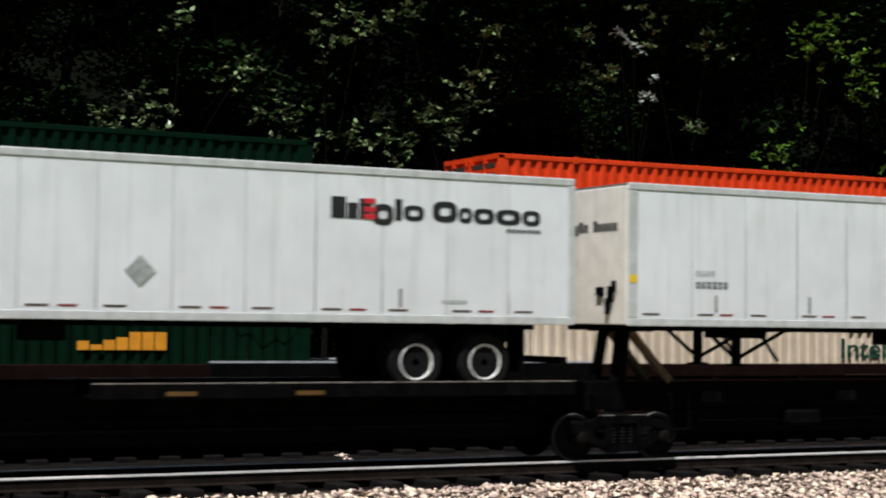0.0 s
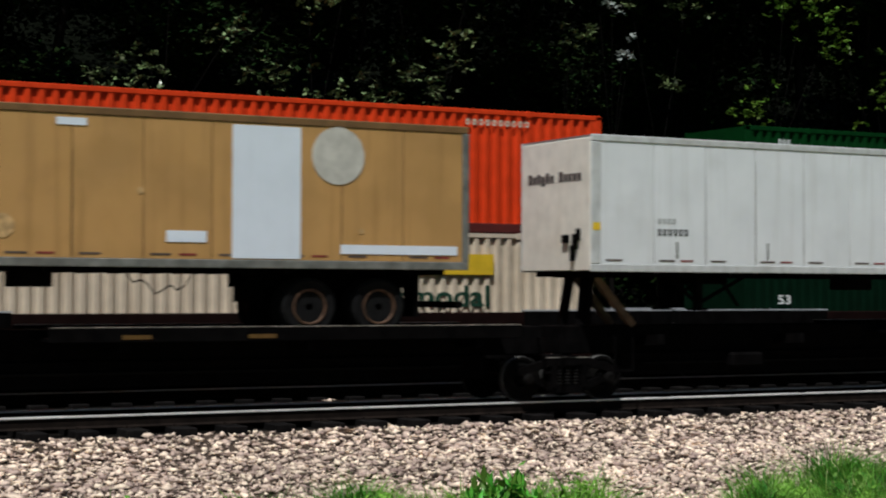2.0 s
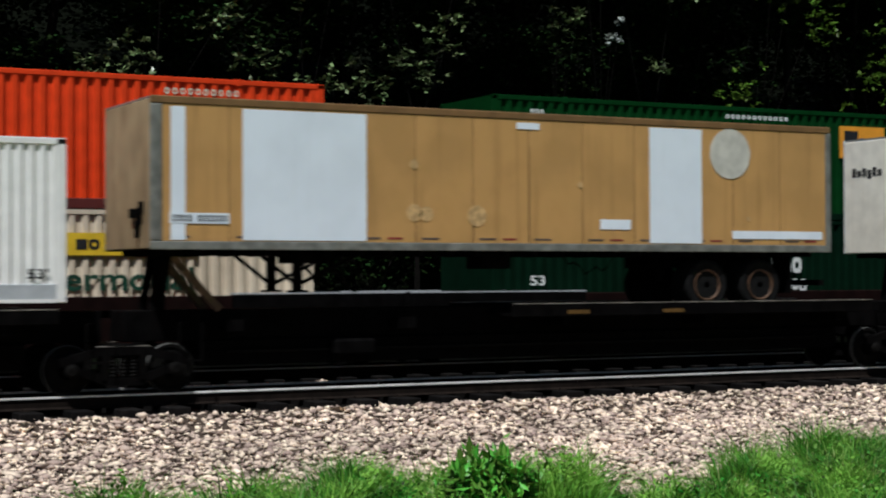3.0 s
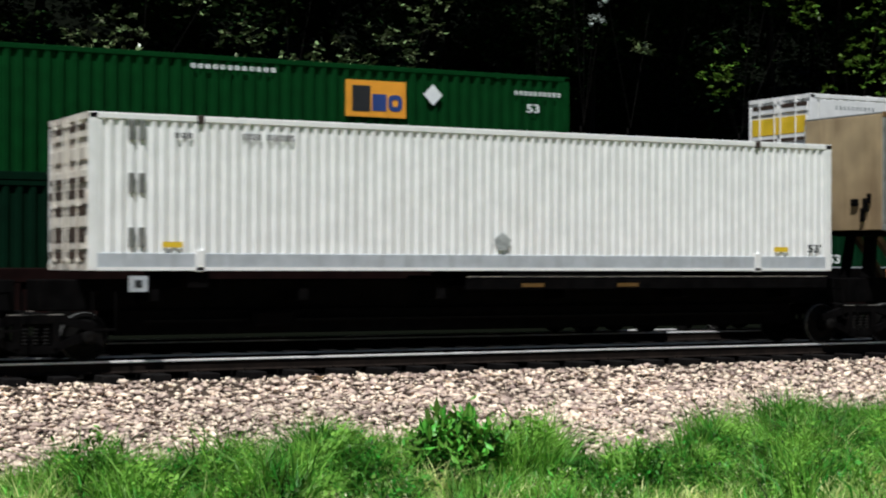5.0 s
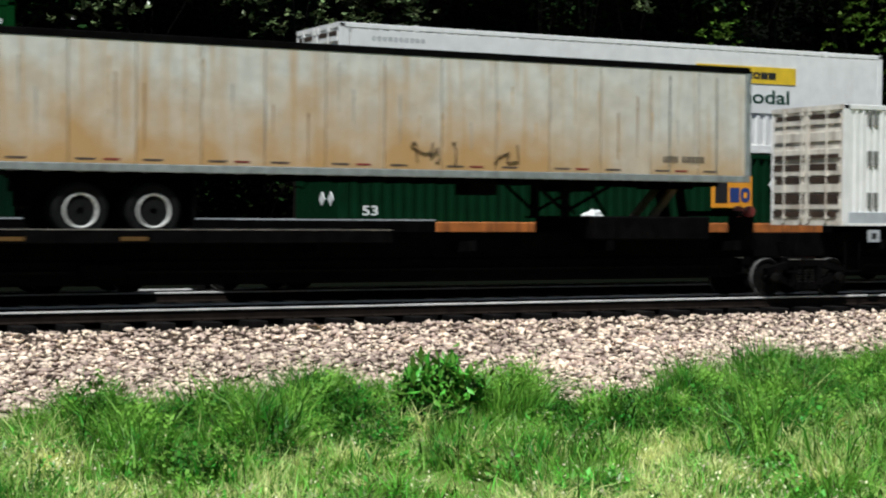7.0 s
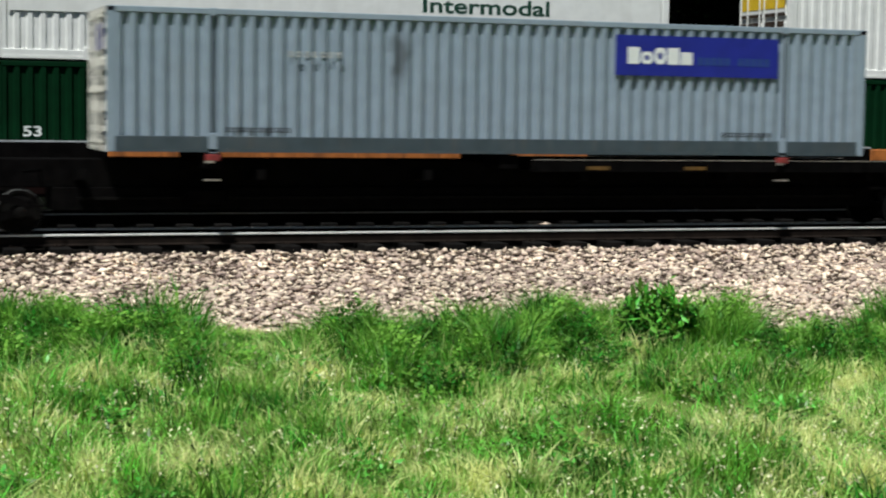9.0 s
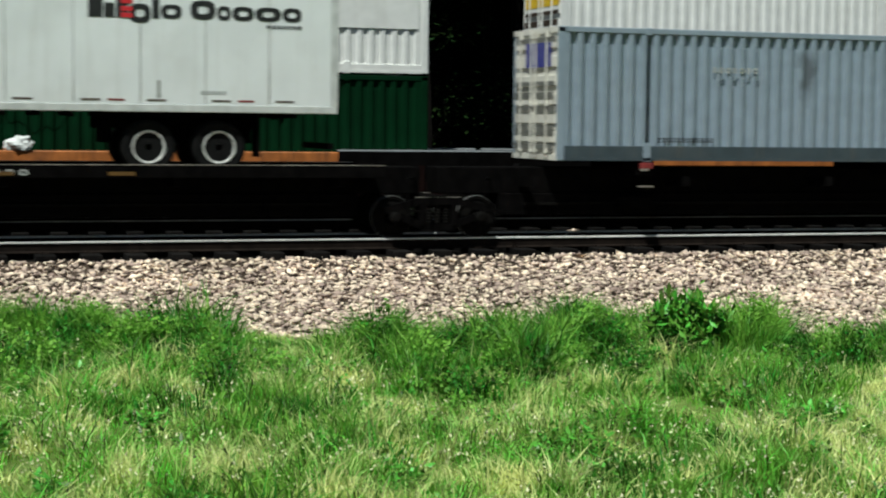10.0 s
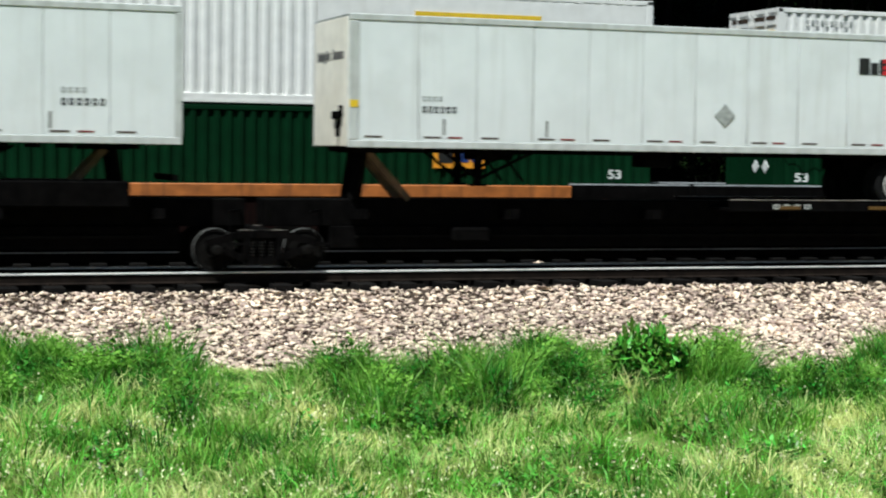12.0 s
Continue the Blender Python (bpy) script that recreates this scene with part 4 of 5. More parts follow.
        bm = bmesh.new()
        beam(bm, (x, -0.9, 1.78), (x, 0.9, 1.78), 0.12)
        part("axle", bm, "black", base)
    for s in (-1, 1):
        part_box("slide_rail", (wx[0] - 0.9, wx[1] + 0.8, s * 0.42 - 0.06, s * 0.42 + 0.06, 2.12, zb), "black", base)
    for x in (wx[0] - 0.7, (wx[0] + wx[1]) / 2, wx[1] + 0.65):
        part_box("spring_hanger", (x - 0.1, x + 0.1, -0.5, 0.5, 1.85, 2.2), "black", base)
    for s in (-1, 1):
        part_box("mud_flap", (wx[1] + 0.75, wx[1] + 0.78, s * 0.85 - 0.3, s * 0.85 + 0.3, 1.6, zb), "black", base)
    # cross members and landing gear
    bm = bmesh.new()
    box(bm, 0, 0.08, -1.22, 1.22, zb - 0.09, zb + 0.02)
    member = mesh_of("cross_member", bm, "black")
    for i in range(int(L / 0.6)):
        shared("cross_member", member, base, (0.3 + 0.6 * i, 0, 0))
    lx = L - 4.2 if flip else 2.95
    for s in (-1, 1):
        bm = bmesh.new()
        box(bm, lx - 0.07, lx + 0.07, s * 0.62 - 0.07, s * 0.62 + 0.07, 1.72, zb)
        box(bm, lx - 0.16, lx + 0.16, s * 0.62 - 0.13, s * 0.62 + 0.13, 1.69, 1.73)
        part("landing_leg", bm, "black", base)
    for s in (-1, 1):
        bm = bmesh.new()
        beam(bm, (lx - 0.75, s * 0.62, zb - 0.05), (lx, s * 0.62, 1.82), 0.06)
        beam(bm, (lx + 1.2, s * 0.62, zb - 0.05), (lx, s * 0.62, 1.82), 0.06)
        beam(bm, (lx + 0.5, s * 0.62, zb - 0.05), (lx + 1.0, s * 0.62, 1.78), 0.05)
        part("landing_brace", bm, "black", base)
    part_box("gear_box", (lx + 0.1, lx + 0.8, -0.55, 0.55, zb - 0.22, zb - 0.02), "black", base, bevel=0.02)
    hs = 1 if not flip else -1
    h0 = L - 6.2 if not flip else 6.2
    bm = bmesh.new()
    pts = [(h0 + hs * 1.3 * i / 10, -0.75, zb - 0.08 - 0.30 * math.sin(math.pi * i / 10) - 0.08 * math.sin(i * 1.9)) for i in range(11)]
    tube(bm, pts, 0.016)
    part("air_hose", bm, "black", base)
    part_box("tool_box", (6.5 + 3 * flip, 7.15 + 3 * flip, -1.0, -0.4, zb - 0.33, zb - 0.02), "black", base, bevel=0.02)
    return base


def joint_runs(t, first, last, x0, step, y, seed, paints, label):
    """Tapering dirt runs climbing the panel joints from the lower edge."""
    rng = random.Random(seed)
    for i in range(first, last):
        x = x0 + i * step + rng.uniform(-0.01, 0.01)
        top = 2.62 + rng.choice((0.5, 0.9, 1.3, 1.7, 2.1)) + rng.uniform(-0.15, 0.15)
        bm = bmesh.new()
        v = box(bm, x - 0.014, x + 0.014, y - 0.003, y, 2.62, top)
        for p in v[4:]:
            p.co.x = x + (p.co.x - x) * 0.3
        part("joint_stain", bm, paints[0] if i % 3 else paints[1], t, label)


def white_trailer(flip=False, slide=0.0):
    L, zb, zt = 16.15, 2.437, 5.03
    label = "white panelled semi-trailer with grey rails riding on a spine car" if flip else "white panelled semi-trailer with dark lettering blocks on a spine car"
    t = trailer(L, zb, zt, "white", "cream", label, "white trailers of the near train", name_bars=not flip, flip=flip, edge="alu_pale", roofline="alu_pale", slide=slide)
    y = -1.295
    if flip:
        bars(t, 13.9, 14.4, y, 3.36, 3.47, [(0, 1)] * 4, "grey_ink", solid=False)
        bars(t, 13.9, 14.75, y, 3.13, 3.27, [(0, 1)] * 6, "ink", solid=False)
        part_box("warning_label", (13.7, 13.75, y - 0.004, y, 2.70, 3.02), "alu_dark", t)
        return t
    word_shapes(t, 11.42, 15.45, y, 4.16, 4.52, PLAIN_WORD, "ink", "xxxoxo ooooo", PLAIN_WIDTHS, 0.03)
    part_box("corner_label", (0.03, 0.2, y - 0.022, y - 0.014, 3.22, 3.36), "yellow", t, "small yellow corner label")
    joint_runs(t, 1, 13, 0.22, (L - 0.34) / 13, y, 41 + int(slide * 10), ("seam", "stained"), "grey dirt run along a panel joint")
    for z in (4.16, 4.28, 4.42):
        part_box("emblem", (12.03, 12.24, y - 0.014, y - 0.006, z, z + 0.09), "crown_red", t, "small red emblem", bevel=0.004)
    bars(t, 14.75, 15.45, y, 4.03, 4.09, [(0, 1)] * 7, "ink")
    bars(t, 1.5, 1.95, y, 3.36, 3.47, [(0, 1)] * 4, "grey_ink", solid=False)
    bars(t, 1.5, 2.25, y, 3.13, 3.27, [(0, 1)] * 6, "ink", solid=False)
    for x in (1.95, 4.15, 12.7):
        part_box("warning_label", (x, x + 0.05, y - 0.004, y, 2.70, 3.02), "alu_dark", t)
    bars(t, 13.5, 14.0, y, 2.78, 2.84, [(0, 1)] * 5, "grey_ink")
    bm = bmesh.new()
    v = box(bm, -0.17, 0.17, y - 0.02, y, -0.17, 0.17)
    bmesh.ops.rotate(bm, verts=v, matrix=Matrix.Rotation(radians(45), 3, "Y"))
    bmesh.ops.translate(bm, verts=v, vec=(8.2, 0, 3.22))
    part("placard_holder", bm, "grey_ink", t, "grey diamond placard holder")
    return t


def tan_trailer():
    L, zb, zt = 14.63, 2.437, 5.03
    t = trailer(L, zb, zt, "tan", "dusty_tan", "weathered tan semi-trailer with two pale panels and a faded round mark", "", roofline="tan_seam", core="tan_seam", edge="alu_dark", rim="rust_rim")
    y = -1.30
    for a, b, n in ((1.65, 4.0, "wide pale blue-white panel"), (10.1, 11.35, "narrow pale blue-white panel"), (0.36, 0.62, "thin pale strip")):
        part_box("pale_panel", (a, b, y - 0.004, y, 2.60, 4.86), "bluewhite", t, n, bevel=0.002)
    bm = bmesh.new()
    lathe(bm, [(0.5, y - 0.007), (0.5, y)], (12.05, 0, 4.40), 40)
    part("round_mark", bm, "dustgrey", t, "faded round mark")
    part_box("patch", (12.1, 14.4, y - 0.006, y, 2.70, 2.86), "bluewhite", t)
    part_box("patch", (8.95, 9.65, y - 0.006, y, 2.86, 3.05), "bluewhite", t)
    part_box("patch", (7.1, 7.6, y - 0.006, y, 4.72, 4.84), "bluewhite", t)
    part_box("patch", (0.34, 1.4, y - 0.008, y, 2.88, 3.06), "bluewhite", t)
    bars(t, 0.38, 1.36, y - 0.008, 2.91, 3.03, [(0, 1)] * 4 + [None] + [(0, 1)] * 6, "ink", solid=False)
    joint_runs(t, 2, 12, 0.22 + 0.0, (14.63 - 0.34) / 12, y + 0.004, 5, ("tan_dirt", "tan_seam"), "brown dirt run along a panel joint")
    for cx, cz, r in ((4.95, 3.12, 0.16), (5.2, 3.1, 0.14), (6.25, 3.08, 0.2), (4.95, 4.0, 0.09), (8.5, 3.7, 0.06), (12.5, 3.1, 0.05)):
        bm = bmesh.new()
        lathe(bm, [(r, y - 0.003), (r * 0.9, y)], (cx, 0, cz), 14)
        part("scuff", bm, "scuff", t, "dusty scuff mark")
    return t


def beige_trailer():
    L, zb, zt = 16.15, 2.472, 4.92
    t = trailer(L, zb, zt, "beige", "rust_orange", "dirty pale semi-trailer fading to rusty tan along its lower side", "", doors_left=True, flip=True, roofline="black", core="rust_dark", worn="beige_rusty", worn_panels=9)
    y = -1.30
    bars(t, 13.9, 14.95, y, 2.86, 3.0, [(0, 1)] * 4 + [None] + [(0, 1)] * 6, "ink", solid=False)
    part_box("side_door_frame", (14.05, 14.075, y - 0.012, y, 2.65, 4.66), "alu_dark", t)
    part_box("side_door_frame", (15.25, 15.275, y - 0.012, y, 2.65, 4.66), "alu_dark", t)
    # rusty drips down the side
    rng = random.Random(19)
    for i in range(30):
        x = 0.5 + i * 0.49 + rng.uniform(-0.2, 0.2)
        top, run = rng.uniform(3.5, 4.7), rng.uniform(0.35, 1.3)
        bm = bmesh.new()
        v = box(bm, x - 0.012, x + 0.012, y - 0.003, y + 0.006, max(2.68, top - run), top)
        for p in v[:4]:
            p.co.x = x + (p.co.x - x) * 0.3
        part("rust_drip", bm, rng.choice(("tan_dirt", "scuff", "stained")), t, "thin rusty drip")
    # dark scrawled marks low on the side
    rng = random.Random(8)
    bm = bmesh.new()
    for x0 in (8.2, 8.6, 9.0, 9.9):
        p = Vector((x0, y - 0.006, 2.75))
        for k in range(5):
            q = p + Vector((rng.uniform(-0.1, 0.28), 0, rng.uniform(-0.25, 0.35)))
            q.z = min(3.15, max(2.68, q.z))
            beam(bm, p, q, 0.03, 0.01)
            p = q
    part("scrawl", bm, "rust_dark", t, "dark scrawled paint marks")
    return t


def container(L, zb, zt, wall, sill, end, label, group, pitch=0.28, depth=0.055, gap_band=0.3, doors=True, flange=None, recess="rust_dark", lift=None):
    """A corrugated intermodal container; x from its left end."""
    base = thing("container", label, "container", group)
    hw = 1.27
    z0, z1 = zb + gap_band, zt - 0.11
    part_box("core", (0.08, L - 0.08, -hw + 0.11, hw - 0.11, zb + 0.05, zt - 0.05), wall, base)
    for s in (-1, 1):
        xs = [0.16]
        ys = [0.0]
        x = 0.16
        while x + pitch < L - 0.16:
            for dx, d in ((0.34, 0.0), (0.13, depth), (0.36, depth), (0.17, 0.0)):
                x += pitch * dx
                xs.append(x)
                ys.append(d)
        xs.append(L - 0.16)
        ys.append(0.0)
        bm = bmesh.new()
        prev = None
        for x, d in zip(xs, ys):
            y = s * (hw - 0.012 - d)
            cur = (bm.verts.new((x, y, z0)), bm.verts.new((x, y, z1)))
            if prev:
                bm.faces.new((prev[0], cur[0], cur[1], prev[1]))
            prev = cur
        part("side_wall", bm, wall, base, "corrugated side")
        a, b = sorted((s * (hw - 0.06), s * hw))
        part_box("top_rail", (0.0, L, a, b, z1, zt), wall, base, bevel=0.01)
        part_box("bottom_rail", (0.16, L - 0.16, a, b, zb + 0.04, z0), sill, base, "grey bottom rail", bevel=0.008)
        a2, b2 = sorted((s * (hw - 0.05), s * (hw + 0.012)))
        part_box("lower_flange", (0.16, L - 0.16, a2, b2, zb, zb + 0.06), flange or sill, base)
        for x in (0.0, L - 0.16):
            part_box("corner_post", (x, x + 0.16, a, b, zb, zt), wall, base, bevel=0.012)
        for x in (1.9, L - 2.06):
            part_box("lifting_post", (x, x + 0.17, a2, b2, zb - 0.02, z0 + 0.06), wall, base, bevel=0.01)
            part_box("lifting_post", (x + 0.02, x + 0.15, a2, b2, zt - 0.14, zt + 0.012), lift or wall, base, bevel=0.01)
    part_box("roof", (0.05, L - 0.05, -hw + 0.05, hw - 0.05, zt - 0.05, zt - 0.01), wall, base)
    if doors:
        for s in (-1, 1):
            a, b = sorted((s * 0.015, s * 1.2))
            d = part_box("door", (0.02, 0.07, a, b, zb + 0.1, zt - 0.1), end, base, "rust-streaked door leaf")
            h = (zt - zb - 0.4) / 6
            for k in range(6):
                part_box("door_rib", (-0.012, 0.02, a + 0.05, b - 0.05, zb + 0.2 + k * h + 0.16, zb + 0.2 + (k + 1) * h), end, d, bevel=0.01)
            # shade between the ribs, painted as dark plates standing proud of them
            for k, (q, e) in enumerate(((0.07, 0.05), (0.18, 0.085), (0.35, 0.06), (0.46, 0.055), (0.56, 0.035), (0.89, 0.04))):
                trim_a, trim_b = 0.04 + 0.05 * ((k * 5 + int(s)) % 3), 0.04 + 0.04 * ((k * 7 + int(s) * 3) % 3)
                part_box("door_recess", (-0.018, -0.0125, a + trim_a, b - trim_b, zb + q * (zt - zb), zb + (q + e) * (zt - zb)), recess, d, "dark plate drawn as recess shade")
            for y in (s * 0.12, s * 0.74):
                bm = bmesh.new()
                beam(bm, (-0.05, y, zb + 0.05), (-0.05, y, zt - 0.05), 0.03)
                for z in (zb + 0.15, zb + 1.1, zt - 0.2):
                    box(bm, -0.07, 0.0, y - 0.05, y + 0.05, z, z + 0.06)
                part("lock_rod", bm, end, base)
        part_box("door_sill", (-0.01, 0.1, -1.25, 1.25, zb, zb + 0.11), end, base)
        part_box("door_header", (-0.01, 0.1, -1.25, 1.25, zt - 0.11, zt), end, base)
    else:
        part_box("end_wall", (0.02, 0.08, -1.22, 1.22, zb + 0.02, zt - 0.02), wall, base)
    part_box("end_wall", (L - 0.08, L - 0.02, -1.22, 1.22, zb + 0.02, zt - 0.02), wall, base)
    return base


def pentagon(parent, x, y, z, r, material, label):
    bm = bmesh.new()
    v = [bm.verts.new((x + r * math.sin(1.2566 * i), y, z + r * math.cos(1.2566 * i))) for i in range(5)]
    f = bm.faces.new(v)
    g = bmesh.ops.extrude_face_region(bm, geom=[f])
    bmesh.ops.translate(bm, verts=[e for e in g["geom"] if isinstance(e, bmesh.types.BMVert)], vec=(0, -0.01, 0))
    part("placard", bm, material, parent, label)


def white_container():
    c = container(16.15, 1.561, 4.251, "cont_white", "band", "rust_white", "white corrugated 53-foot container with rusty doors on a spine car", "", pitch=0.19, depth=0.034, flange="cont_white", lift="rust_dark")
    y = -1.273
    pentagon(c, 8.05, y, 2.1, 0.19, "grey_ink", "grey five-sided placard")
    for z in (3.95, 3.05, 2.12):
        for x in (0.70, 0.88):
            part_box("vent", (x, x + 0.1, y - 0.022, y + 0.05, z - 0.16, z + 0.18), "alu_dark", c, "narrow dark grey vent", bevel=0.01)
    bars(c, 2.75, 3.75, y - 0.003, 3.86, 3.98, [(0, 1)] * 4 + [None] + [(0, 1)] * 6, "ink", solid=False)
    bars(c, 1.5, 1.85, y - 0.003, 3.85, 3.95, [(0, 1)] * 3, "ink", solid=False)
    for x in (1.3, 14.6):
        part_box("warning_label", (x, x + 0.36, y - 0.006, y, 1.96, 2.06), "yellow", c)
    lettering("53'", c, 15.5, 15.85, y - 0.002, 1.95, 2.12, "ink")
    return c


def grey_container():
    c = container(16.15, 1.561, 4.251, "cont_grey", "band_dark", "buff_white", "grey corrugated 53-foot container with a blue label on a spine car", "", depth=0.08, recess="alu_dark")
    y = -1.273
    lab = part_box("label", (10.25, 14.0, y - 0.02, y, 3.18, 4.0), "blue", c, "dark blue label with pale lettering blocks")
    word_shapes(lab, 10.5, 12.0, y - 0.02, 3.42, 3.76, [(0, 1), (0, .75), (0, 1), (0, 1), (0, .75)], "white_ink", "xoox ")
    bars(lab, 12.1, 13.8, y - 0.02, 3.42, 3.58, [(0, 1)] * 5 + [None] + [(0, 1)] * 5, "royal")
    for x in (1.97, 14.16):
        part_box("seam", (x, x + 0.025, y - 0.002, y + 0.02, 1.87, 4.13), "black", c, "dark joint between side panels")
    bars(c, 2.2, 3.5, y - 0.003, 1.93, 2.04, [(0, 1)] * 12, "ink", solid=False)
    bars(c, 12.7, 13.9, y - 0.003, 1.93, 2.04, [(0, 1)] * 12, "ink", solid=False)
    bars(c, 3.4, 4.5, y - 0.003, 3.38, 3.50, [(0, 1)] * 7, "grey_ink", solid=False)
    part_box("door_label", (-0.02, -0.013, -0.9, 0.5, 3.45, 3.95), "blue", c, "blue door label")
    return c


# ---- the far train ----
def far_box(v, zb, zt, wall, sill, label, doors=True, pitch=0.28, end=None, gap_band=0.16, depth=0.055, length=16.15):
    c = container(length, zb, zt, wall, sill, end or wall, label, "containers of the far train", pitch, depth, doors=doors, gap_band=gap_band)
    FAR_THINGS.append((c, v))
    return c


def well_car(x0, x1, paint, c0, c1):
    base = thing("well_car", "%s steel well car carrying stacked containers" % ("orange" if paint == "orange" else "dark brown"), "rail car", "well cars of the far train")
    for s in (-1, 1):
        a, b = sorted((s * 1.36, s * 1.44))
        # side and stakes near-black: shade below the chord is put into their colour
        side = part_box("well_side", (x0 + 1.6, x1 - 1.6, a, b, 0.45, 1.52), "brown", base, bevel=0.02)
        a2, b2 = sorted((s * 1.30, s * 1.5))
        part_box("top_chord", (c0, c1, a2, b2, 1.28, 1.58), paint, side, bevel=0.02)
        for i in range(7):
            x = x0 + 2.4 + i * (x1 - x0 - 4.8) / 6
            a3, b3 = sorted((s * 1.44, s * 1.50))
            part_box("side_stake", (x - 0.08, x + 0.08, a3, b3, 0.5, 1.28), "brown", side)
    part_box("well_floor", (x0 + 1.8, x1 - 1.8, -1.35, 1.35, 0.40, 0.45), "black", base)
    for a, b, q in ((x0 + 0.1, x0 + 1.9, c0), (x1 - 1.9, x1 - 0.1, c1)):
        deck = part_box("end_platform", (a, b, -1.28, 1.28, 0.95, 1.27), "black", base, bevel=0.03)
        p0, p1 = (x0 + 0.1, q) if q == c0 else (q, x1 - 0.1)
        for s in (-1, 1):
            a4, b4 = sorted((s * 1.31, s * 1.49))
            part_box("bulkhead", (p0, p1, a4, b4, 1.0, 1.60), "black", deck, bevel=0.02)
            # pale strip in place of light on the deck edge
            part_box("deck_edge", (p0, p1, a4, b4, 1.604, 1.635), "band", deck, "pale strip drawn as the lit deck edge")
    return base


NEAR_THINGS, FAR_THINGS, WHEELSETS = [], [], []


def near_train():
    U = dict(A=17.895, B=0.622, T=-16.63, W=-34.184, H=-52.927, F=-73.479, C=-94.193, E=-113.577)
    first = white_trailer()
    NEAR_THINGS.append((first, U["A"]))
    NEAR_THINGS.append((white_trailer(True), U["E"]))
    NEAR_THINGS.append((copy_thing(first, pose(U["B"], 0, 0)), U["B"]))
    NEAR_THINGS.append((white_trailer(slide=0.56), U["C"]))
    NEAR_THINGS.append((tan_trailer(), U["T"]))
    NEAR_THINGS.append((beige_trailer(), U["H"]))
    NEAR_THINGS.append((white_container(), U["W"]))
    NEAR_THINGS.append((grey_container(), U["F"]))
    joints = [-114.6, -95.8, -75.9, -55.1, -35.0, -17.0, 0.3, 18.0, 35.0]
    order = ["E", "C", "F", "H", "W", "T", "B", "A"]
    for k, a, b in zip(order, joints, joints[1:]):
        car = spine_car(0, b - a, "container" if k in "WF" else "trailer", U[k] - a, k in "HE", k == "C")
        if k == "W":
            plate = part_box("sign_plate", (U[k] - a + 0.7, U[k] - a + 1.03, -1.30, -1.27, 1.20, 1.47), "band", car, "small pale plate with a dark square")
            part_box("sign_square", (U[k] - a + 0.8, U[k] - a + 0.93, -1.308, -1.30, 1.27, 1.4), "ink", plate)
            for d in (2.1, 2.4):
                bm = bmesh.new()
                lathe(bm, [(0.10, -0.72), (0.12, -0.70), (0.12, -0.6)], (U[k] - a - d, 0, 1.86), 16)
                part("red_marker", bm, "reflector", car, "round red marker")
            part_box("marker_bracket", (U[k] - a - 2.6, U[k] - a - 1.95, -0.62, -0.55, 1.0, 1.85), "black", car)
        if k == "F":
            for d in (1.98, 14.17):
                x = U[k] - a + d
                lock = part_box("container_lock", (x - 0.14, x + 0.14, -1.31, -1.2, 1.40, 1.52), "reflector", car, "dull red container lock", bevel=0.012)
                part_box("lock_lever", (x - 0.16, x + 0.02, -1.33, -1.31, 1.36, 1.40), "deck", lock)
                part_box("step", (x - 0.15, x + 0.15, -1.30, -1.16, 1.02, 1.05), "deck", car, "worn steel step")
        NEAR_THINGS.append((car, a))
    b0, sets = bogie()
    b0["group"] = "bogies of the near train"
    for i, x in enumerate(joints):
        b = b0 if i == 0 else copy_thing(b0, pose(x, 0, 0))
        NEAR_THINGS.append((b, x))
        WHEELSETS.extend((o, 1) for o in b.children if o.name.startswith("wheelset"))


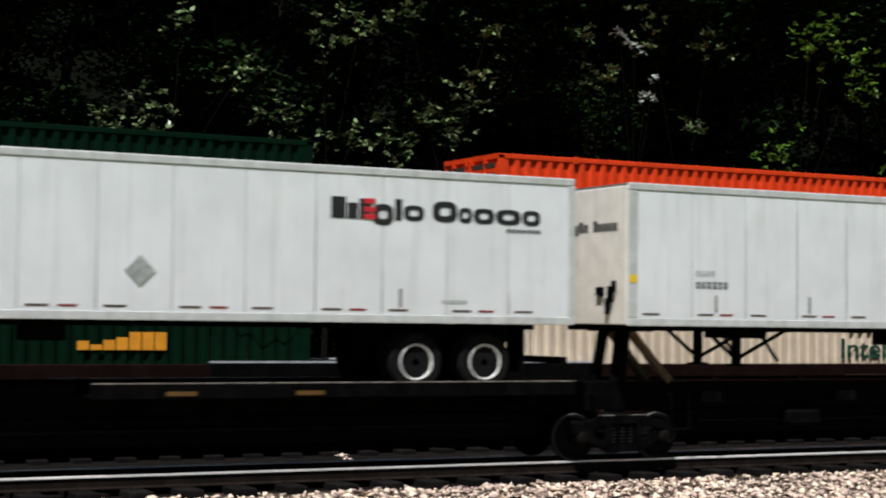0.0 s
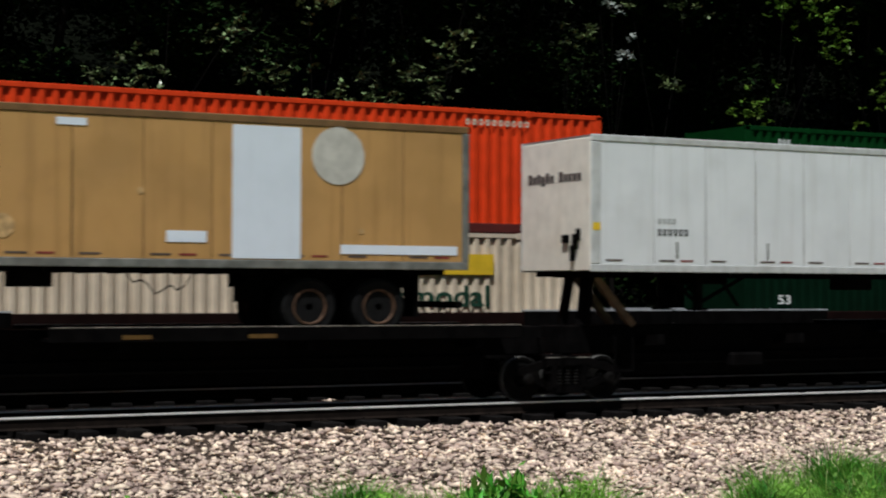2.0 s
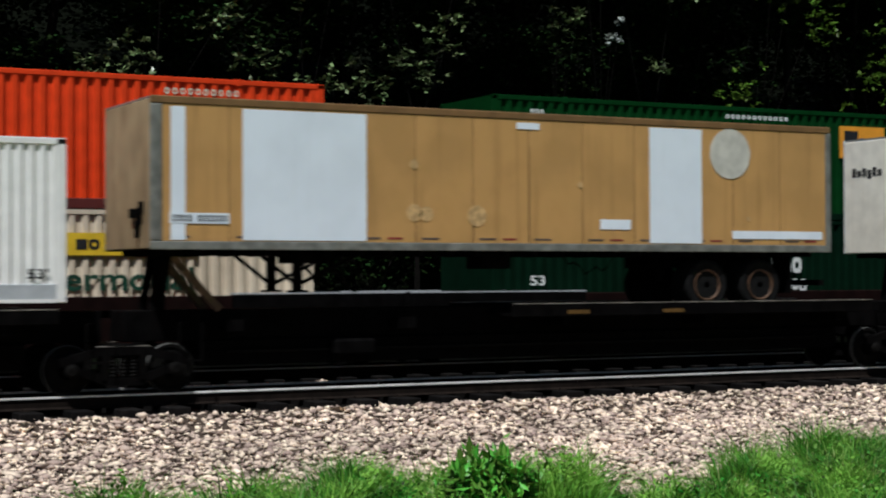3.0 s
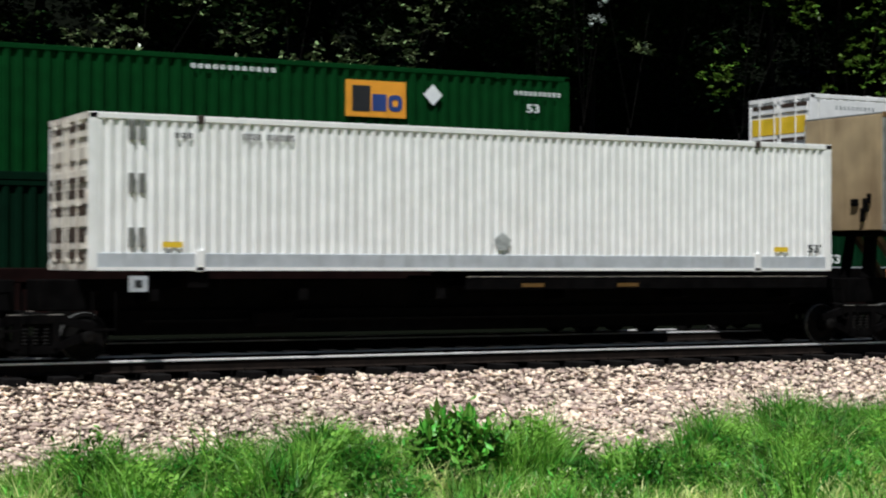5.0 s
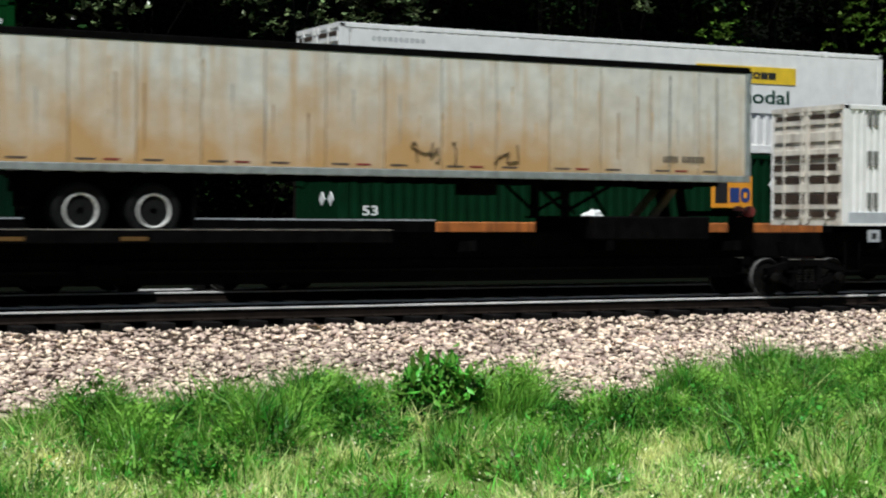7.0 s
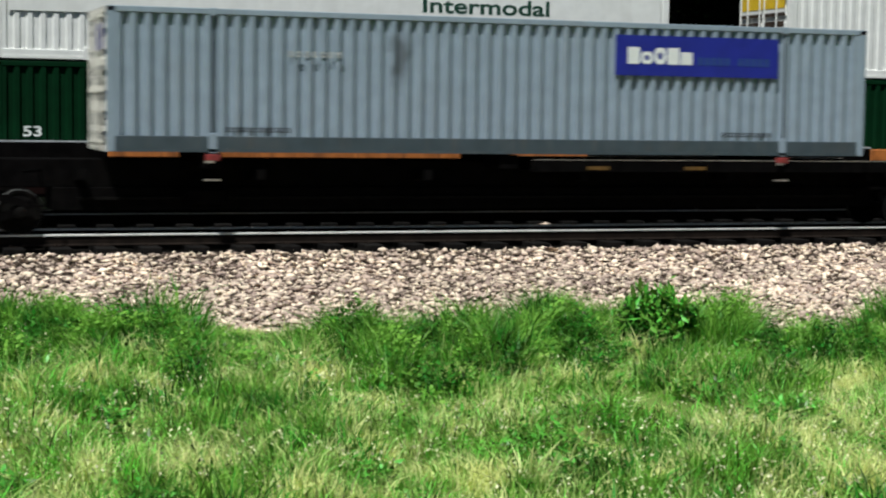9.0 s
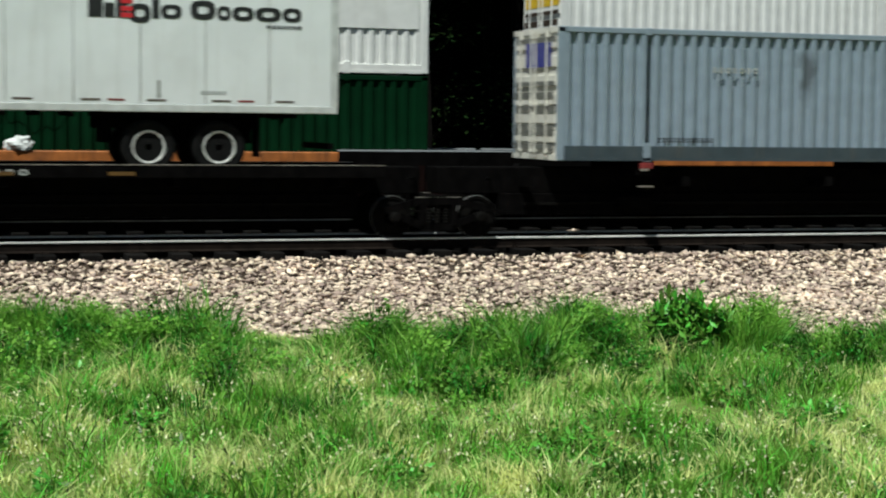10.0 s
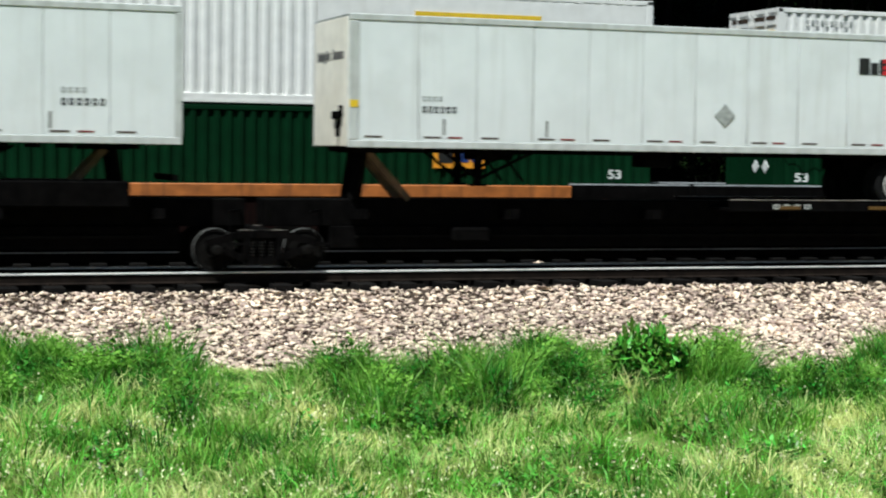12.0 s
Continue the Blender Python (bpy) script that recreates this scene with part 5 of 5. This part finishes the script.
def far_train():
    V = dict(G=-1.7, R=18.8, E=39.132, J=62.659, K=82.15, L=102.9)
    lo, mid, hi = 0.47, 3.36, 6.146
    y = -1.275
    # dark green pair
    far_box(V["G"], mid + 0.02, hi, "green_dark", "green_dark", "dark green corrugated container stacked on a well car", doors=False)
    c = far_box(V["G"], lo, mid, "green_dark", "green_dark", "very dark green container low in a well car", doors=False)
    word_shapes(c, 11.3, 13.1, y, 1.85, 2.2, [(0, .5), (0, .3), (0, .55), (0, .7), (0, 1), (0, 1), (0, 1)], "amber")
    # red over buff
    c = far_box(V["R"], mid + 0.02, hi, "red", "maroon", "bright red corrugated container stacked on a buff one", gap_band=0.2)
    bm = bmesh.new()
    lathe(bm, [(0.42, y - 0.012), (0.42, y)], (6.6, 0, 4.9), 24)
    disc = part("round_mark", bm, "buff", c, "pale round mark")
    for dz in (-0.22, -0.05, 0.12):
        part_box("mark_bar", (6.35, 6.85, y - 0.02, y - 0.012, 4.9 + dz, 4.98 + dz), "red", disc)
    bars(c, 12.5, 14.2, y, 5.78, 5.92, [(0, 1)] * 10, "buff", solid=False)
    c = far_box(V["R"] - 0.25, lo, mid, "buff", "buff", "buff corrugated container with dark green lettering in a well car", doors=False)
    lettering("Intermodal", c, 9.8, 13.4, y - 0.006, 1.70, 2.18, "dark_green_ink")
    p = part_box("label", (9.9, 13.5, y - 0.02, y, 2.42, 2.88), "yellow", c, "yellow label")
    word_shapes(p, 10.9, 12.7, y - 0.02, 2.54, 2.75, [(0, 1), (0, 1), None, (0, 1), (0, 1), (0, 1), (0, 1)], "ink", "xo xoxx")
    # green over dark green
    c = far_box(V["E"], mid + 0.02, hi, "green", "green_dark", "green corrugated container with an orange label and white diamond", doors=False)
    p = part_box("label", (10.25, 11.75, y - 0.02, y, 4.98, 5.80), "amber", c, "orange label with dark blocks")
    word_shapes(p, 10.38, 10.88, y - 0.02, 5.1, 5.68, [(0, 1)], "ink")
    word_shapes(p, 10.88, 11.68, y - 0.02, 5.12, 5.5, [(0, 1), (0, 1)], "royal", "xo")
    bm = bmesh.new()
    v = box(bm, -0.17, 0.17, y - 0.02, y, -0.17, 0.17)
    bmesh.ops.rotate(bm, verts=v, matrix=Matrix.Rotation(radians(45), 3, "Y"))
    bmesh.ops.translate(bm, verts=v, vec=(12.45, 0, 5.55))
    part("placard", bm, "white_ink", c, "white diamond placard")
    lettering("53", c, 14.95, 15.3, y, 5.26, 5.46, "white_ink")
    bars(c, 14.6, 15.9, y, 5.66, 5.76, [(0, 1)] * 10, "white_ink", solid=False)
    bars(c, 6.6, 8.6, y, 5.85, 5.95, [(0, 1)] * 12, "white_ink", solid=False)
    bars(c, 1.0, 1.4, y, 5.7, 5.85, [(0, 1)] * 3, "white_ink", solid=False)
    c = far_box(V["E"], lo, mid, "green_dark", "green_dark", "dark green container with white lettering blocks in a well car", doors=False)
    word_shapes(c, 6.0, 7.3, y, 1.62, 2.36, [(0, 1), (0.4, .6), (0, 1)], "white_ink")
    word_shapes(c, 8.0, 9.0, y, 2.02, 2.42, [(0, 1), (0, .7), (0, 1)], "white_ink", "xoo")
    word_shapes(c, 7.9, 9.15, y, 1.60, 1.95, [(0, 1), (0, .8), (0, .8), (0, .8), (-.2, .8)], "white_ink", "oxooo")
    lettering("53", c, 1.0, 1.4, y, 1.75, 1.98, "white_ink")
    # white over green, three times
    white = None
    for k in "JKL":
        if k != "L":
            d = 0.0 if k == "J" else 1.1
            c = far_box(V[k], mid + 0.06, hi, "cont_white", "cont_white", "white corrugated container with a yellow label and green lettering", gap_band=0.2, end="cont_white", depth=0.035, length=16.15 + d)
            p = part_box("label", (9.95 + d, 13.15 + d, y - 0.02, y, 5.22, 5.66), "yellow", c, "yellow label")
            word_shapes(p, 10.7 + d, 12.5 + d, y - 0.02, 5.34, 5.52, [(0, 1), (0, 1), None, (0, 1), (0, 1), (0, 1), (0, 1)], "ink", "xo xoxx")
            lettering("Intermodal", c, 9.75 + d, 12.95 + d, y - 0.006, 4.70, 5.06, "dark_green_ink")
            part_box("door_label", (-0.02, -0.013, -1.1, 1.1, 5.15, 5.6), "yellow", c, "yellow door label")
            a = 0.3 if k == "J" else 8.7
            part_box("plate", (a, 15.9 + d, y - 0.004, y + 0.012, 4.45, 6.0), "cont_white", c, "smooth white side plate", bevel=0.002)
            bars(c, 0.8, 2.2, y, 5.75, 5.86, [(0, 1)] * 10, "grey_ink", solid=False)
            white = c
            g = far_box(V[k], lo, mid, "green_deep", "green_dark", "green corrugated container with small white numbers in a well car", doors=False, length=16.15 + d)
            lettering("53", g, 0.6, 1.0, y, 1.72, 1.95, "white_ink")
            if k == "K":
                lettering("53", g, 16.1, 16.46, y, 1.76, 1.98, "white_ink")
                bars(g, 15.7, 17.0, y, 2.64, 2.74, [(0, 1)] * 10, "white_ink", solid=False)
            q = part_box("label", (10.45 + d, 11.75 + d, y - 0.02, y, 1.98, 2.80), "amber", g, "orange and white label")
            word_shapes(q, 10.55 + d, 10.98 + d, y - 0.02, 2.1, 2.68, [(0, 1)], "ink")
            word_shapes(q, 11.02 + d, 11.7 + d, y - 0.02, 2.12, 2.5, [(0, 1), (0, 1)], "royal", "xo")
            bm = bmesh.new()
            v = box(bm, -0.15, 0.15, y - 0.02, y, -0.15, 0.15)
            bmesh.ops.rotate(bm, verts=v, matrix=Matrix.Rotation(radians(45), 3, "Y"))
            bmesh.ops.translate(bm, verts=v, vec=(12.5 + d, 0, 2.58))
            part("placard", bm, "white_ink", g, "white diamond placard")
            for py in (-0.8, -0.3):
                bm = bmesh.new()
                v = box(bm, 0.0, 0.02, -0.12, 0.12, -0.12, 0.12)
                bmesh.ops.rotate(bm, verts=v, matrix=Matrix.Rotation(radians(45), 3, "X"))
                bmesh.ops.translate(bm, verts=v, vec=(0.0, py, 2.1))
                part("placard", bm, "white_ink", g, "white diamond placard")
            green = g
            if k == "J":
                p = part_box("label", (7.35, 8.1, y - 0.012, y, 2.68, 2.98), "white_ink", g, "small white notice")
                bars(p, 7.42, 8.02, y - 0.012, 2.74, 2.92, [(0, 1)] * 5, "grey_ink")
        else:
            FAR_THINGS.append((copy_thing(white, pose(V[k], FAR_Y, 0)), V[k]))
            FAR_THINGS.append((copy_thing(green, pose(V[k], FAR_Y, 0)), V[k]))
    joints = [(-3.4, 17.0, "brown"), (17.0, 36.9, "brown"), (36.9, 58.0, "brown"), (60.0, 81.0, "orange"), (81.0, 100.5, "orange"), (100.5, 119.5, "orange")]
    for a, b, paint in joints:
        v = min(V.values(), key=lambda q: abs(q + 8.1 - (a + b) / 2))
        FAR_THINGS.append((well_car(0, b - a, paint, v - a + 2.4, v - a + (15.05 if v == V["K"] else 13.95)), a))
    b0, sets = bogie()
    b0["group"] = "bogies of the far train"
    for i, x in enumerate((-3.4, 17.0, 36.9, 57.0, 61.0, 81.0, 100.5, 118.5)):
        b = b0 if i == 0 else copy_thing(b0, pose(x, FAR_Y, 0))
        FAR_THINGS.append((b, x))
        WHEELSETS.extend((o, -1) for o in b.children if o.name.startswith("wheelset"))


def plastic_bag():
    """A crumpled white bag caught on the far car's edge."""
    rng = random.Random(12)
    bm = bmesh.new()
    bmesh.ops.create_icosphere(bm, subdivisions=3, radius=0.26)
    for v in bm.verts:
        k = 1 + 0.45 * noise.noise(v.co * 7) + rng.uniform(-0.06, 0.06)
        v.co = Vector((v.co.x * 1.2 * k, v.co.y * 0.6 * k, max(-0.12, v.co.z * 0.75 * k) + 0.12))
    me = mesh_of("plastic_bag", bm, "white_ink")
    for v in me.vertices:
        v.co += Vector((0, -1.40, 1.578))
    ob = tagged(new("plastic_bag", me), "crumpled white plastic bag lying on the orange car edge", "bag")
    FAR_THINGS.append((ob, 62.659 + 6.8))


def motions():
    for ob, u in NEAR_THINGS:
        walk(ob, [(t, pose(u + s, 0, 0)) for t, s in NEAR])
    for ob, v in FAR_THINGS:
        walk(ob, [(t, pose(v - s, FAR_Y, 0)) for t, s in FAR])
    ts = [i / 15 for i in range(181)]
    for sign, rows in ((1, NEAR), (-1, FAR)):
        way = np.interp(ts, [r[0] for r in rows], [r[1] for r in rows])
        for ob, sg in WHEELSETS:
            if sg == sign:
                x = ob.location.x
                walk(ob, [(t, pose(x, 0, 0.42, 0, sign * math.degrees(s / 0.42) % 360, 0)) for t, s in zip(ts, way)])


ground()
track("track_1", 0.0, 66, "railway track with polished rails on grey ties in pale ballast")
track("track_2", FAR_Y, 66, "second railway track behind the near train")
near_train()
far_train()
plastic_bag()
weed_bush()
woods()
scatter_stones()
scatter_grass()
motions()
